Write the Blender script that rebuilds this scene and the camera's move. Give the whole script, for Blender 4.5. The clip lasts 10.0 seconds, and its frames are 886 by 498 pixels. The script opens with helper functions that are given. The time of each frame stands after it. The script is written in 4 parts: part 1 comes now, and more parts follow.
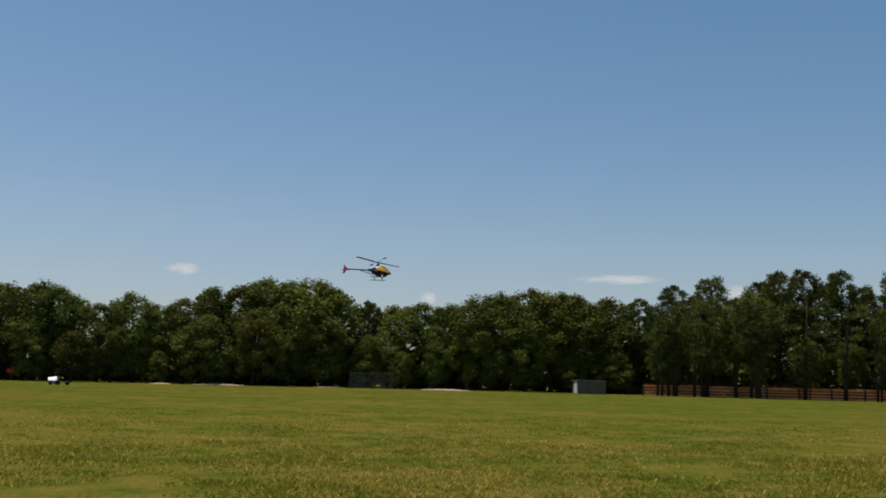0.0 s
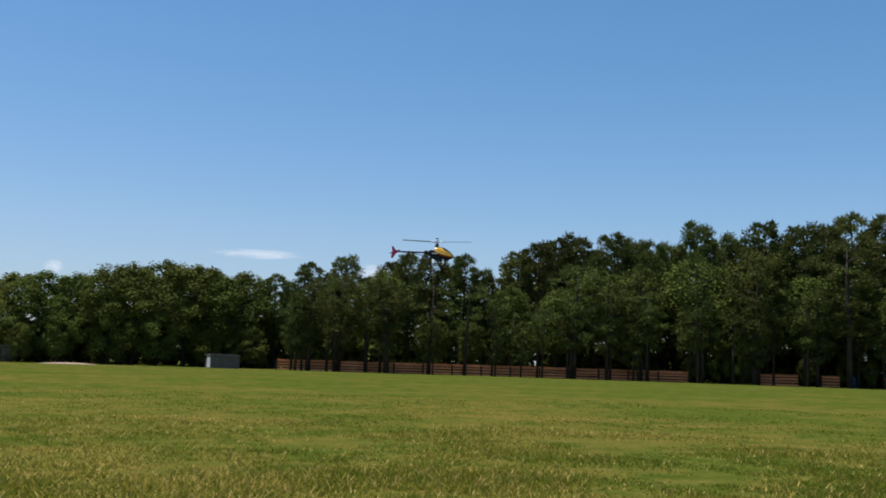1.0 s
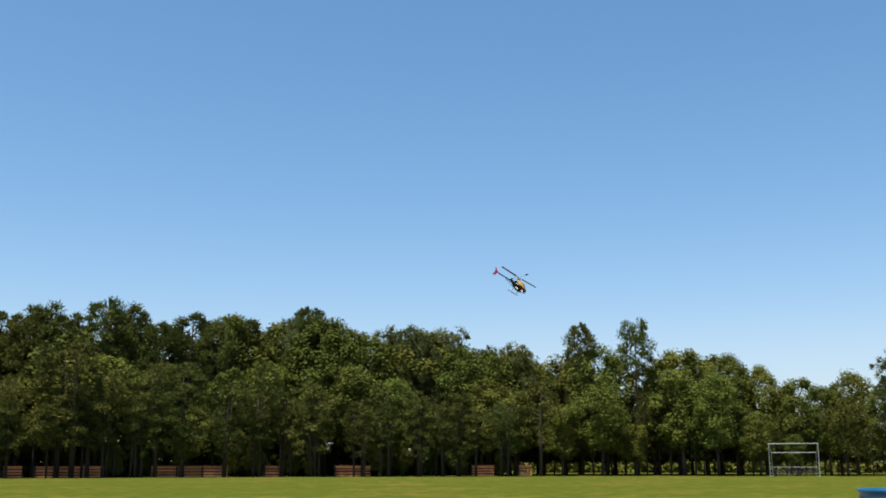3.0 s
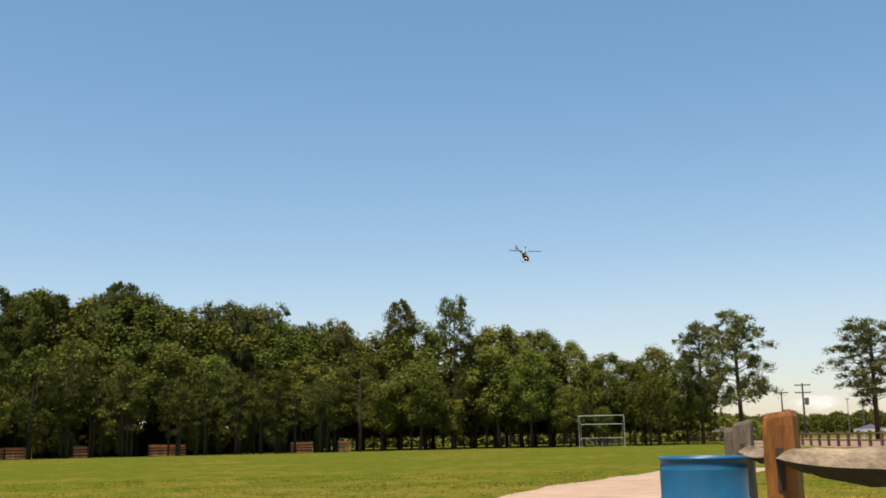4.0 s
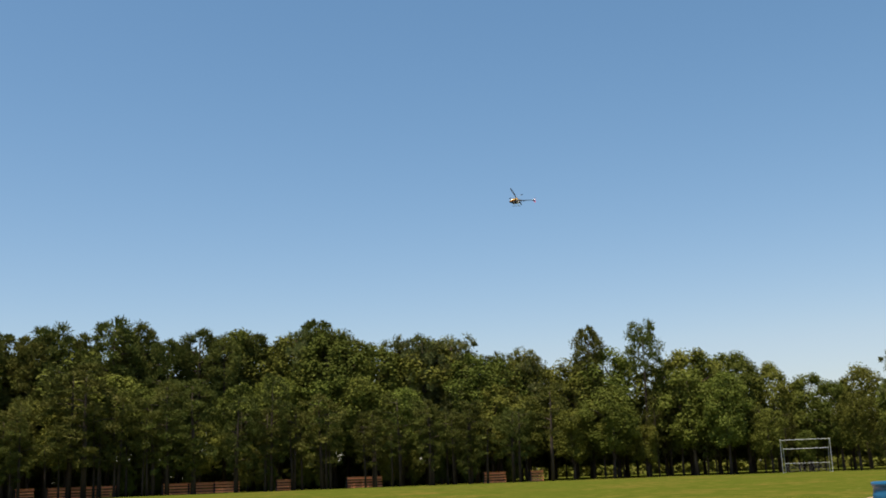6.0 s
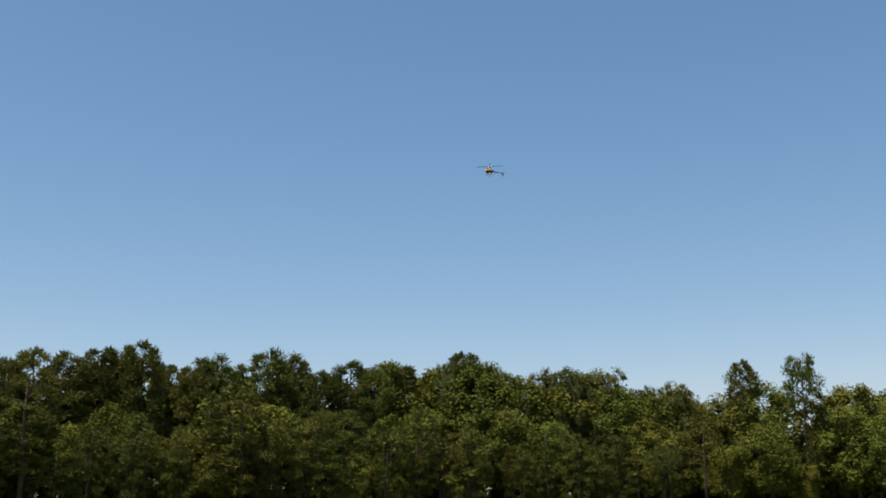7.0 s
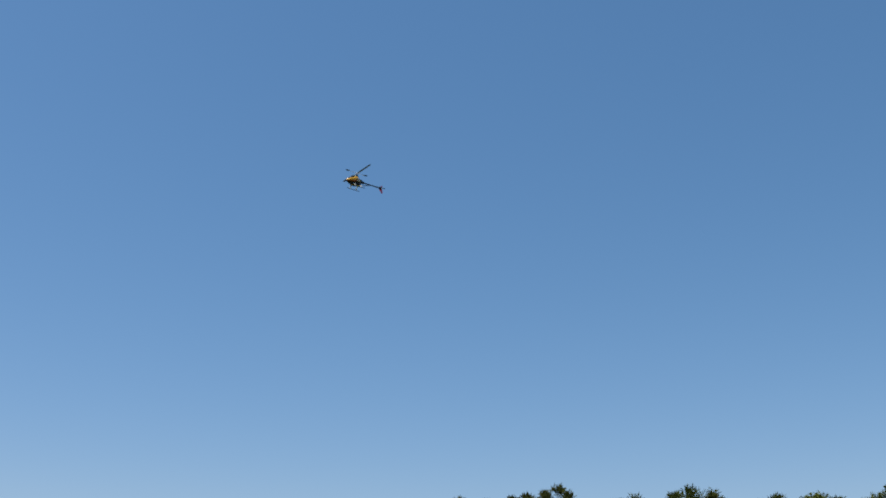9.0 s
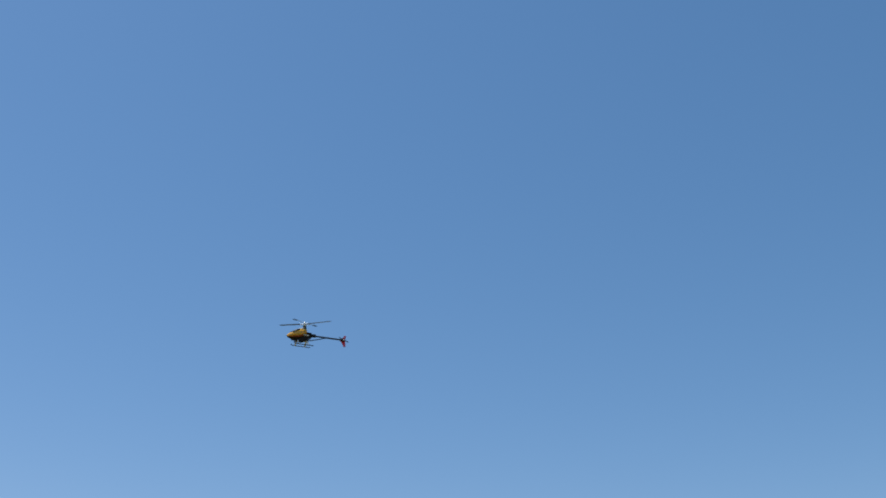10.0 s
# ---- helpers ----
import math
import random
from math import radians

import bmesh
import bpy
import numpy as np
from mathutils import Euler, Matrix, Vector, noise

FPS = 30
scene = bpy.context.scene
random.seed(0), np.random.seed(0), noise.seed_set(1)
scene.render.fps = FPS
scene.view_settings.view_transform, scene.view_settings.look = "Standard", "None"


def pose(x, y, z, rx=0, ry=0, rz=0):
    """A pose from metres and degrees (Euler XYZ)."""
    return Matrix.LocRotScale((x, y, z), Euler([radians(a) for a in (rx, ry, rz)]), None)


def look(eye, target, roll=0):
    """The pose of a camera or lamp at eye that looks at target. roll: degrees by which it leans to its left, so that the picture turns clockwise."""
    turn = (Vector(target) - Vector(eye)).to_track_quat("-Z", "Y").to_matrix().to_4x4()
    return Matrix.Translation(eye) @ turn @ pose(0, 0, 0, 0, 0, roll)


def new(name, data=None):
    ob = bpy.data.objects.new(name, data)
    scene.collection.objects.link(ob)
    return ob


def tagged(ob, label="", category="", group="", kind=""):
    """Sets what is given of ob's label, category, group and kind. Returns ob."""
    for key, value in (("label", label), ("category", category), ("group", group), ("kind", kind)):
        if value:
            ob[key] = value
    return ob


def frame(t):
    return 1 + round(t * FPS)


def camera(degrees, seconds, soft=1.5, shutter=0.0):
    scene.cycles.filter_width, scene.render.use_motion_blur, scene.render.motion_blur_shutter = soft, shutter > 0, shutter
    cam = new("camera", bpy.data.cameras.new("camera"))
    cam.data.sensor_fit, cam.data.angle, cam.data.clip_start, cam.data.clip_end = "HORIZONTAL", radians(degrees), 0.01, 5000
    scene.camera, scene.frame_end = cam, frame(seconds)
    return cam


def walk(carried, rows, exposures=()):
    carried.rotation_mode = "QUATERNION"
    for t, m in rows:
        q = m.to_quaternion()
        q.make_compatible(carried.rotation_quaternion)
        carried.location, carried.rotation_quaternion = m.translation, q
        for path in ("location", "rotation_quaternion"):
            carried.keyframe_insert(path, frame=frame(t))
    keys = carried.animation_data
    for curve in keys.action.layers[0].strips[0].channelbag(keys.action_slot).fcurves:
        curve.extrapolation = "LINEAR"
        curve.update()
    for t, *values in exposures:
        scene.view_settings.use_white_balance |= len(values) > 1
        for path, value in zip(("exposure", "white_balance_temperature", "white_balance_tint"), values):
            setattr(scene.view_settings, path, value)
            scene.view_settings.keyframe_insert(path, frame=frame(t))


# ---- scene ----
EYE = 1.05          # height of the camera over the grass
cam = camera(45.85, 10.0, soft=1.8)


def aim(yaw, pitch, roll):
    """The camera's pose: yaw to the left, pitch up, roll, in degrees."""
    return pose(0, 0, EYE, 0, 0, yaw) @ pose(0, 0, 0, pitch) @ pose(0, 0, 0, 0, roll) @ pose(0, 0, 0, 90)


walk(cam, [(0.0, aim(0.0, 7.02, -1.38)), (0.5, aim(-7.35, 7.54, -1.23)), (1.0, aim(-19.68, 6.18, -1.77)),
           (1.5, aim(-31.36, 7.48, -2.08)), (2.0, aim(-44.2, 9.0, 0.97)), (2.2, aim(-54.1, 10.12, 1.4)),
           (3.3, aim(-73.95, 10.85, 0.03)), (3.5, aim(-76.85, 10.13, 0.52)), (4.0, aim(-80.86, 10.2, 1.15)),
           (4.5, aim(-83.53, 10.28, 0.95)), (5.0, aim(-81.03, 10.85, 2.1)), (5.5, aim(-75.76, 11.98, 3.07)),
           (6.0, aim(-70.77, 12.02, 2.06)), (6.2, aim(-68.66, 12.35, 1.45)), (7.3, aim(-61.52, 14.55, 0.28)),
           (7.5, aim(-61.31, 15.23, -0.19)), (8.0, aim(-57.94, 17.75, -0.09)), (8.5, aim(-50.79, 18.78, 0.45)),
           (9.0, aim(-40.38, 21.6, 0.45)), (9.3, aim(-30.84, 22.05, 0.3)), (9.5, aim(-25.9, 24.2, 0.5)),
           (10.0, aim(-15.5, 27.0, 0.5))],
     exposures=[(0.0, -0.25, 6500, 7), (0.5, -0.23, 6400, 7), (0.8, -0.07, 6050, 7), (1.0, 0.06, 5650, 6), (1.5, 0.4, 5050, 4), (2.2, 0.43, 4850, 3),
                (3.3, 0.53, 6750, 9), (4.5, 0.54, 7100, 10), (5.5, 0.43, 7000, 10), (6.2, 0.35, 6900, 10), (7.5, 0.29, 6950, 10), (8.0, 0.21, 6850, 10),
                (8.5, 0.15, 6500, 9), (9.0, 0.05, 6150, 9), (9.5, -0.04, 6100, 9), (10.0, 0.06, 6100, 9)])

# ---- sky and sun ----
SUN_AZ, SUN_EL = -66.0, 73.0
world = bpy.data.worlds.new("world")
scene.world = world
world.use_nodes = True
wn, wl = world.node_tree.nodes, world.node_tree.links
sky = wn.new("ShaderNodeTexSky")
sky.sky_type, sky.sun_disc = "NISHITA", False
sky.sun_elevation, sky.sun_rotation = radians(SUN_EL), radians(SUN_AZ)
sky.air_density, sky.dust_density, sky.ozone_density = 1.1, 0.5, 2.6
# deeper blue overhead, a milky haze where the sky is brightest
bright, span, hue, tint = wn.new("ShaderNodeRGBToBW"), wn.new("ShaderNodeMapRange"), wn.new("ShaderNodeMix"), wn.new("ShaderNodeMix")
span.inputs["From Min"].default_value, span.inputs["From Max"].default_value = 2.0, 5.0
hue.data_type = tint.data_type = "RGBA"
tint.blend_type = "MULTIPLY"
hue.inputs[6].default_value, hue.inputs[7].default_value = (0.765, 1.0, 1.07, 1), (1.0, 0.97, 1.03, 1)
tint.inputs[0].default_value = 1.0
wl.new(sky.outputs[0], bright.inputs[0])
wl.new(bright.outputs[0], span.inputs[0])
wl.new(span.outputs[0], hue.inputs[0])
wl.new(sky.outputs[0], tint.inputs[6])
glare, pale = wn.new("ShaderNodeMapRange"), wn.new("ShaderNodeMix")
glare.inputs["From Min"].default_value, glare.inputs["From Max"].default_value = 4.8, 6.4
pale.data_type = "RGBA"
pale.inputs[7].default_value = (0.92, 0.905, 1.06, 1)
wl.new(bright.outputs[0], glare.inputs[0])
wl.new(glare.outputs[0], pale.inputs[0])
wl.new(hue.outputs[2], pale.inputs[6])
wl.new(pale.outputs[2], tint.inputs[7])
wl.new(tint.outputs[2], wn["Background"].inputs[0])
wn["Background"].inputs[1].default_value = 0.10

sun = new("sun", bpy.data.lights.new("sun", "SUN"))
sun.data.energy, sun.data.angle, sun.data.color = 4.8, radians(0.5), (1.0, 0.93, 0.82)
_a, _e = radians(SUN_AZ), radians(SUN_EL)
sun.matrix_world = look((0, 0, 60), (-math.sin(_a) * math.cos(_e), -math.cos(_a) * math.cos(_e), 60 - math.sin(_e)))


# ---- materials ----
def material(name, rough=0.8, metal=0.0, spec=0.3):
    mat = bpy.data.materials.new(name)
    mat.use_nodes = True
    b = mat.node_tree.nodes["Principled BSDF"]
    b.inputs["Roughness"].default_value, b.inputs["Metallic"].default_value = rough, metal
    b.inputs["Specular IOR Level"].default_value = spec
    return mat, mat.node_tree.nodes, mat.node_tree.links, b


def ramp(nodes, stops):
    r = nodes.new("ShaderNodeValToRGB")
    e = r.color_ramp.elements
    while len(e) < len(stops):
        e.new(0.5)
    for k, (p, c) in enumerate(stops):
        e[k].position, e[k].color = p, (*c, 1)
    return r


def noise_at(nodes, links, scale, detail=4.0, stretch=(1, 1, 1), space="Object", rough=0.6):
    co, mp, n = nodes.new("ShaderNodeTexCoord"), nodes.new("ShaderNodeMapping"), nodes.new("ShaderNodeTexNoise")
    mp.inputs["Scale"].default_value = stretch
    n.inputs["Scale"].default_value, n.inputs["Detail"].default_value, n.inputs["Roughness"].default_value = scale, detail, rough
    links.new(co.outputs[space], mp.inputs[0])
    links.new(mp.outputs[0], n.inputs["Vector"])
    return n


def mixed(nodes, links, kind, fac, a, b):
    m = nodes.new("ShaderNodeMix")
    m.data_type, m.blend_type = "RGBA", kind
    for sock, v in ((m.inputs[0], fac), (m.inputs[6], a), (m.inputs[7], b)):
        if hasattr(v, "links"):
            links.new(v, sock)
        else:
            sock.default_value = v if isinstance(v, float) else (*v, 1)
    return m.outputs[2]


def bumped(nodes, links, bsdf, source, strength, distance):
    b = nodes.new("ShaderNodeBump")
    b.inputs["Strength"].default_value, b.inputs["Distance"].default_value = strength, distance
    links.new(source, b.inputs["Height"])
    links.new(b.outputs[0], bsdf.inputs["Normal"])


def mat_worn(name, dark, light, scale=6.0, rough=0.75, metal=0.0, spec=0.3, stretch=(1, 1, 1), bump=0.2, island=0.25, space="Object"):
    """A surface between two tones: coarse stains, fine grain and a slightly different tone piece by piece."""
    mat, n, l, b = material(name, rough, metal, spec)
    coarse, fine = noise_at(n, l, scale, 5, stretch, space), noise_at(n, l, scale * 9, 3, stretch, space)
    r = ramp(n, [(0.3, dark), (0.72, light)])
    mid = n.new("ShaderNodeMath")
    mid.operation, mid.inputs[1].default_value = "MULTIPLY_ADD", 0.35
    l.new(fine.outputs[0], mid.inputs[0])
    l.new(coarse.outputs[0], mid.inputs[2])
    sub = n.new("ShaderNodeMath")
    sub.operation, sub.inputs[1].default_value = "SUBTRACT", 0.17
    l.new(mid.outputs[0], sub.inputs[0])
    l.new(sub.outputs[0], r.inputs[0])
    info = n.new("ShaderNodeObjectInfo")
    mr = n.new("ShaderNodeMapRange")
    mr.inputs["To Min"].default_value, mr.inputs["To Max"].default_value = 1 - island, 1 + island
    l.new(info.outputs["Random"], mr.inputs[0])
    hsv = n.new("ShaderNodeHueSaturation")
    l.new(mr.outputs[0], hsv.inputs["Value"])
    l.new(r.outputs[0], hsv.inputs["Color"])
    l.new(hsv.outputs[0], b.inputs["Base Color"])
    if bump:
        bumped(n, l, b, fine.outputs[0], bump, 0.01)
    return mat


def mat_leaf(name, stops, glow=0.14):
    """Leaves: tone by leaf, a little by tree, some light let through."""
    mat, n, l, b = material(name, 0.8, 0.0, 0.05)
    geo, info = n.new("ShaderNodeNewGeometry"), n.new("ShaderNodeObjectInfo")
    r = ramp(n, stops)
    l.new(geo.outputs["Random Per Island"], r.inputs[0])
    hsv = n.new("ShaderNodeHueSaturation")
    for key, lo, hi, src in (("Hue", 0.472, 0.512, info), ("Value", 0.62, 1.22, info)):
        mr = n.new("ShaderNodeMapRange")
        mr.inputs["To Min"].default_value, mr.inputs["To Max"].default_value = lo, hi
        if key == "Hue":
            w = n.new("ShaderNodeMath")
            w.operation, w.inputs[1].default_value = "MULTIPLY", 7.31
            fr = n.new("ShaderNodeMath")
            fr.operation = "FRACT"
            l.new(info.outputs["Random"], w.inputs[0])
            l.new(w.outputs[0], fr.inputs[0])
            l.new(fr.outputs[0], mr.inputs[0])
        else:
            l.new(info.outputs["Random"], mr.inputs[0])
        l.new(mr.outputs[0], hsv.inputs[key])
    l.new(r.outputs[0], hsv.inputs["Color"])
    l.new(hsv.outputs[0], b.inputs["Base Color"])
    tr, mix = n.new("ShaderNodeBsdfTranslucent"), n.new("ShaderNodeMixShader")
    mix.inputs[0].default_value = glow
    l.new(hsv.outputs[0], tr.inputs[0])
    l.new(b.outputs[0], mix.inputs[1])
    l.new(tr.outputs[0], mix.inputs[2])
    l.new(mix.outputs[0], n["Material Output"].inputs[0])
    return mat


def mat_grass():
    mat, n, l, b = material("mown_grass", 0.95, 0.0, 0.0)
    patch = noise_at(n, l, 0.16, 6, (1, 1, 1), rough=0.7)
    tuft = noise_at(n, l, 1.3, 5)
    blade = noise_at(n, l, 14.0, 4)
    green = ramp(n, [(0.3, (0.058, 0.072, 0.009)), (0.7, (0.098, 0.110, 0.015))])
    dry = ramp(n, [(0.3, (0.112, 0.088, 0.015)), (0.75, (0.190, 0.138, 0.032))])
    l.new(tuft.outputs[0], green.inputs[0])
    l.new(blade.outputs[0], dry.inputs[0])
    add = n.new("ShaderNodeMath")
    add.operation, add.inputs[1].default_value = "MULTIPLY_ADD", 0.55
    l.new(tuft.outputs[0], add.inputs[0])
    l.new(patch.outputs[0], add.inputs[2])
    co, far = n.new("ShaderNodeTexCoord"), n.new("ShaderNodeVectorMath")
    far.operation = "LENGTH"
    l.new(co.outputs["Object"], far.inputs[0])
    worn = n.new("ShaderNodeMapRange")
    worn.inputs["From Min"].default_value, worn.inputs["From Max"].default_value = 12, 45
    worn.inputs["To Min"].default_value, worn.inputs["To Max"].default_value = 0.02, -0.05
    l.new(far.outputs["Value"], worn.inputs[0])
    axes, lush = n.new("ShaderNodeSeparateXYZ"), n.new("ShaderNodeMapRange")
    lush.inputs["From Min"].default_value, lush.inputs["From Max"].default_value = -8, 34
    lush.inputs["To Min"].default_value, lush.inputs["To Max"].default_value = 0.02, -0.05
    l.new(co.outputs["Object"], axes.inputs[0])
    l.new(axes.outputs["X"], lush.inputs[0])
    some, total = n.new("ShaderNodeMath"), n.new("ShaderNodeMath")
    l.new(add.outputs[0], some.inputs[0])
    l.new(worn.outputs[0], some.inputs[1])
    l.new(some.outputs[0], total.inputs[0])
    l.new(lush.outputs[0], total.inputs[1])
    where = n.new("ShaderNodeMapRange")
    where.inputs["From Min"].default_value, where.inputs["From Max"].default_value = 0.67, 0.92
    l.new(total.outputs[0], where.inputs[0])
    col = mixed(n, l, "MIX", where.outputs[0], green.outputs[0], dry.outputs[0])
    spot = noise_at(n, l, 0.55, 6, (1, 1, 1), rough=0.75)
    bare = ramp(n, [(0.64, (0, 0, 0)), (0.76, (1, 1, 1))])
    l.new(spot.outputs[0], bare.inputs[0])
    col = mixed(n, l, "MIX", bare.outputs[0], col, (0.30, 0.225, 0.085))
    speck = ramp(n, [(0.3, (0.78, 0.78, 0.78)), (0.7, (1.22, 1.22, 1.22))])
    l.new(blade.outputs[0], speck.inputs[0])
    l.new(mixed(n, l, "MULTIPLY", 0.8, col, speck.outputs[0]), b.inputs["Base Color"])
    bumped(n, l, b, blade.outputs[0], 0.3, 0.04)
    return mat


def mat_blades():
    mat, n, l, b = material("grass_blades", 0.9, 0.0, 0.0)
    geo = n.new("ShaderNodeNewGeometry")
    patch = noise_at(n, l, 0.16, 6, rough=0.7)
    r = ramp(n, [(0.0, (0.105, 0.130, 0.012)), (0.4, (0.185, 0.195, 0.019)), (0.75, (0.340, 0.265, 0.040)), (1.0, (0.600, 0.425, 0.110))])
    m = n.new("ShaderNodeMath")
    m.operation, m.inputs[1].default_value = "MULTIPLY_ADD", 2.0
    s = n.new("ShaderNodeMath")
    s.operation, s.inputs[1].default_value = "SUBTRACT", 1.08
    l.new(patch.outputs[0], m.inputs[0])
    l.new(geo.outputs["Random Per Island"], m.inputs[2])
    l.new(m.outputs[0], s.inputs[0])
    l.new(s.outputs[0], r.inputs[0])
    l.new(r.outputs[0], b.inputs["Base Color"])
    tr, mix = n.new("ShaderNodeBsdfTranslucent"), n.new("ShaderNodeMixShader")
    mix.inputs[0].default_value = 0.72
    l.new(r.outputs[0], tr.inputs[0])
    l.new(b.outputs[0], mix.inputs[1])
    l.new(tr.outputs[0], mix.inputs[2])
    l.new(mix.outputs[0], n["Material Output"].inputs[0])
    return mat


def mat_cloud():
    mat, n, l, b = material("cloud_vapour", 1.0, 0.0, 0.0)
    co = n.new("ShaderNodeTexCoord")
    mp = n.new("ShaderNodeMapping")
    mp.inputs["Location"].default_value, mp.inputs["Scale"].default_value = (-1, 0, -1), (2, 0, 2)
    ln = n.new("ShaderNodeVectorMath")
    ln.operation = "LENGTH"
    l.new(co.outputs["Generated"], mp.inputs[0])
    l.new(mp.outputs[0], ln.inputs[0])
    ns = noise_at(n, l, 3.2, 6, (1, 1, 1), "Generated")
    k = n.new("ShaderNodeMath")
    k.operation, k.inputs[1].default_value = "MULTIPLY_ADD", 1.3
    l.new(ns.outputs[0], k.inputs[0])
    inv = n.new("ShaderNodeMath")
    inv.operation, inv.inputs[0].default_value = "SUBTRACT", 0.33
    l.new(ln.outputs["Value"], inv.inputs[1])
    l.new(inv.outputs[0], k.inputs[2])
    a = n.new("ShaderNodeMapRange")
    a.inputs["From Min"].default_value, a.inputs["From Max"].default_value, a.inputs["To Max"].default_value = 0.08, 0.8, 0.85
    l.new(k.outputs[0], a.inputs[0])
    em, tp, mx = n.new("ShaderNodeEmission"), n.new("ShaderNodeBsdfTransparent"), n.new("ShaderNodeMixShader")
    em.inputs[0].default_value, em.inputs[1].default_value = (0.96, 0.95, 0.97, 1), 0.78
    l.new(a.outputs[0], mx.inputs[0])
    l.new(tp.outputs[0], mx.inputs[1])
    l.new(em.outputs[0], mx.inputs[2])
    l.new(mx.outputs[0], n["Material Output"].inputs[0])
    return mat


GRASS, BLADES, CLOUD = mat_grass(), mat_blades(), mat_cloud()
BARK = mat_worn("pine_bark", (0.025, 0.018, 0.013), (0.085, 0.06, 0.045), 3.0, 0.95, stretch=(1, 1, 0.2))
LEAF = mat_leaf("broad_leaves", [(0.0, (0.092, 0.110, 0.018)), (0.5, (0.118, 0.135, 0.024)), (1.0, (0.152, 0.160, 0.034))])
NEEDLE = mat_leaf("pine_needles", [(0.0, (0.068, 0.083, 0.018)), (0.6, (0.096, 0.108, 0.025)), (1.0, (0.130, 0.132, 0.033))], 0.2)
OPEN_NEEDLE = mat_leaf("sunlit_pine_needles", [(0.0, (0.075, 0.095, 0.030)), (0.6, (0.130, 0.145, 0.048)), (1.0, (0.20, 0.20, 0.075))], 0.2)
STRAW = mat_worn("dry_straw", (0.36, 0.25, 0.06), (0.54, 0.39, 0.12), 2.0, 0.9, spec=0.0, bump=0.0, island=0.0)
SAND = mat_worn("sandy_dirt", (0.28, 0.185, 0.128), (0.41, 0.285, 0.20), 1.2, 0.95, bump=0.5, island=0.0)
RED_WOOD = mat_worn("red_stained_boards", (0.78, 0.235, 0.085), (0.92, 0.38, 0.165), 1.5, 0.8, stretch=(0.4, 0.4, 3), bump=0.2)
DARK_WOOD = mat_worn("dark_creosote_wood", (0.03, 0.022, 0.018), (0.08, 0.055, 0.04), 3.0, 0.9, stretch=(1, 1, 0.3))
GREY_WOOD = mat_worn("weathered_grey_wood", (0.06, 0.045, 0.034), (0.22, 0.168, 0.122), 5.0, 0.9, stretch=(1, 1, 0.18), bump=0.9)
BROWN_WOOD = mat_worn("brown_fence_wood", (0.065, 0.036, 0.02), (0.18, 0.105, 0.06), 4.0, 0.85)
TAN_METAL = mat_worn("dull_tan_siding", (0.11, 0.092, 0.07), (0.165, 0.14, 0.108), 2.0, 0.7, bump=0.1)
YARD = mat_worn("bare_brown_earth", (0.15, 0.095, 0.06), (0.27, 0.18, 0.12), 0.5, 0.95, bump=0.4, island=0.0)
# dark tone of the nearest post; it also paints shade under the rails
DARK_POST_RAIL_SHADE = mat_worn("dark_post_and_rail_shade", (0.014, 0.010, 0.007), (0.075, 0.054, 0.038), 6.0, 0.9, stretch=(0.55, 0.55, 0.9), bump=0.5)
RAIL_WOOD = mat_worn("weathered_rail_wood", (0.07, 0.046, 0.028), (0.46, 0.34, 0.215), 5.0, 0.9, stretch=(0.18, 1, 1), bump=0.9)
ORANGE_WOOD = mat_worn("orange_stained_wood", (0.13, 0.045, 0.010), (0.40, 0.155, 0.028), 7.0, 0.7, stretch=(1, 1, 0.18), bump=0.6)
BLUE_PLASTIC = mat_worn("blue_drum_plastic", (0.006, 0.078, 0.165), (0.010, 0.110, 0.225), 4.0, 0.38, spec=0.5, bump=0.05, island=0.0)
WHITE_PIPE = mat_worn("white_painted_pipe", (0.40, 0.41, 0.40), (0.6, 0.6, 0.58), 8.0, 0.5, bump=0.05)
GREY_METAL = mat_worn("grey_sheet_metal", (0.11, 0.105, 0.10), (0.17, 0.165, 0.155), 2.0, 0.6, bump=0.1)
DARK_METAL = mat_worn("dark_steel", (0.03, 0.03, 0.032), (0.08, 0.08, 0.085), 6.0, 0.5, 0.6, bump=0.05)
WHITE_PAINT = mat_worn("white_paint", (0.62, 0.62, 0.60), (0.82, 0.82, 0.80), 3.0, 0.5, bump=0.05)
RUBBER = mat_worn("black_rubber", (0.015, 0.015, 0.015), (0.04, 0.04, 0.04), 8.0, 0.85)
RED_CLOTH = mat_worn("red_flag_cloth", (0.45, 0.02, 0.03), (0.65, 0.04, 0.05), 6.0, 0.8)
PURPLE_CLOTH = mat_worn("purple_canopy_cloth", (0.05, 0.045, 0.075), (0.09, 0.08, 0.125), 3.0, 0.8)
YELLOW_SHELL = mat_worn("orange_yellow_canopy_paint", (0.62, 0.30, 0.02), (0.80, 0.45, 0.05), 9.0, 0.2, spec=0.6, bump=0.0)
RED_STRIPE = mat_worn("dark_red_canopy_paint", (0.16, 0.03, 0.012), (0.26, 0.06, 0.02), 9.0, 0.25, spec=0.5, bump=0.0)
WHITE_SHELL = mat_worn("white_gloss_plastic", (0.74, 0.74, 0.72), (0.86, 0.86, 0.85), 9.0, 0.25, spec=0.6, bump=0.0)
BLACK_SHELL = mat_worn("black_carbon", (0.006, 0.006, 0.007), (0.02, 0.02, 0.022), 30.0, 0.5, spec=0.2, bump=0.0)
BLADE_GREY = mat_worn("dark_rotor_blade", (0.02, 0.022, 0.026), (0.05, 0.053, 0.058), 20.0, 0.3, spec=0.5, bump=0.0)
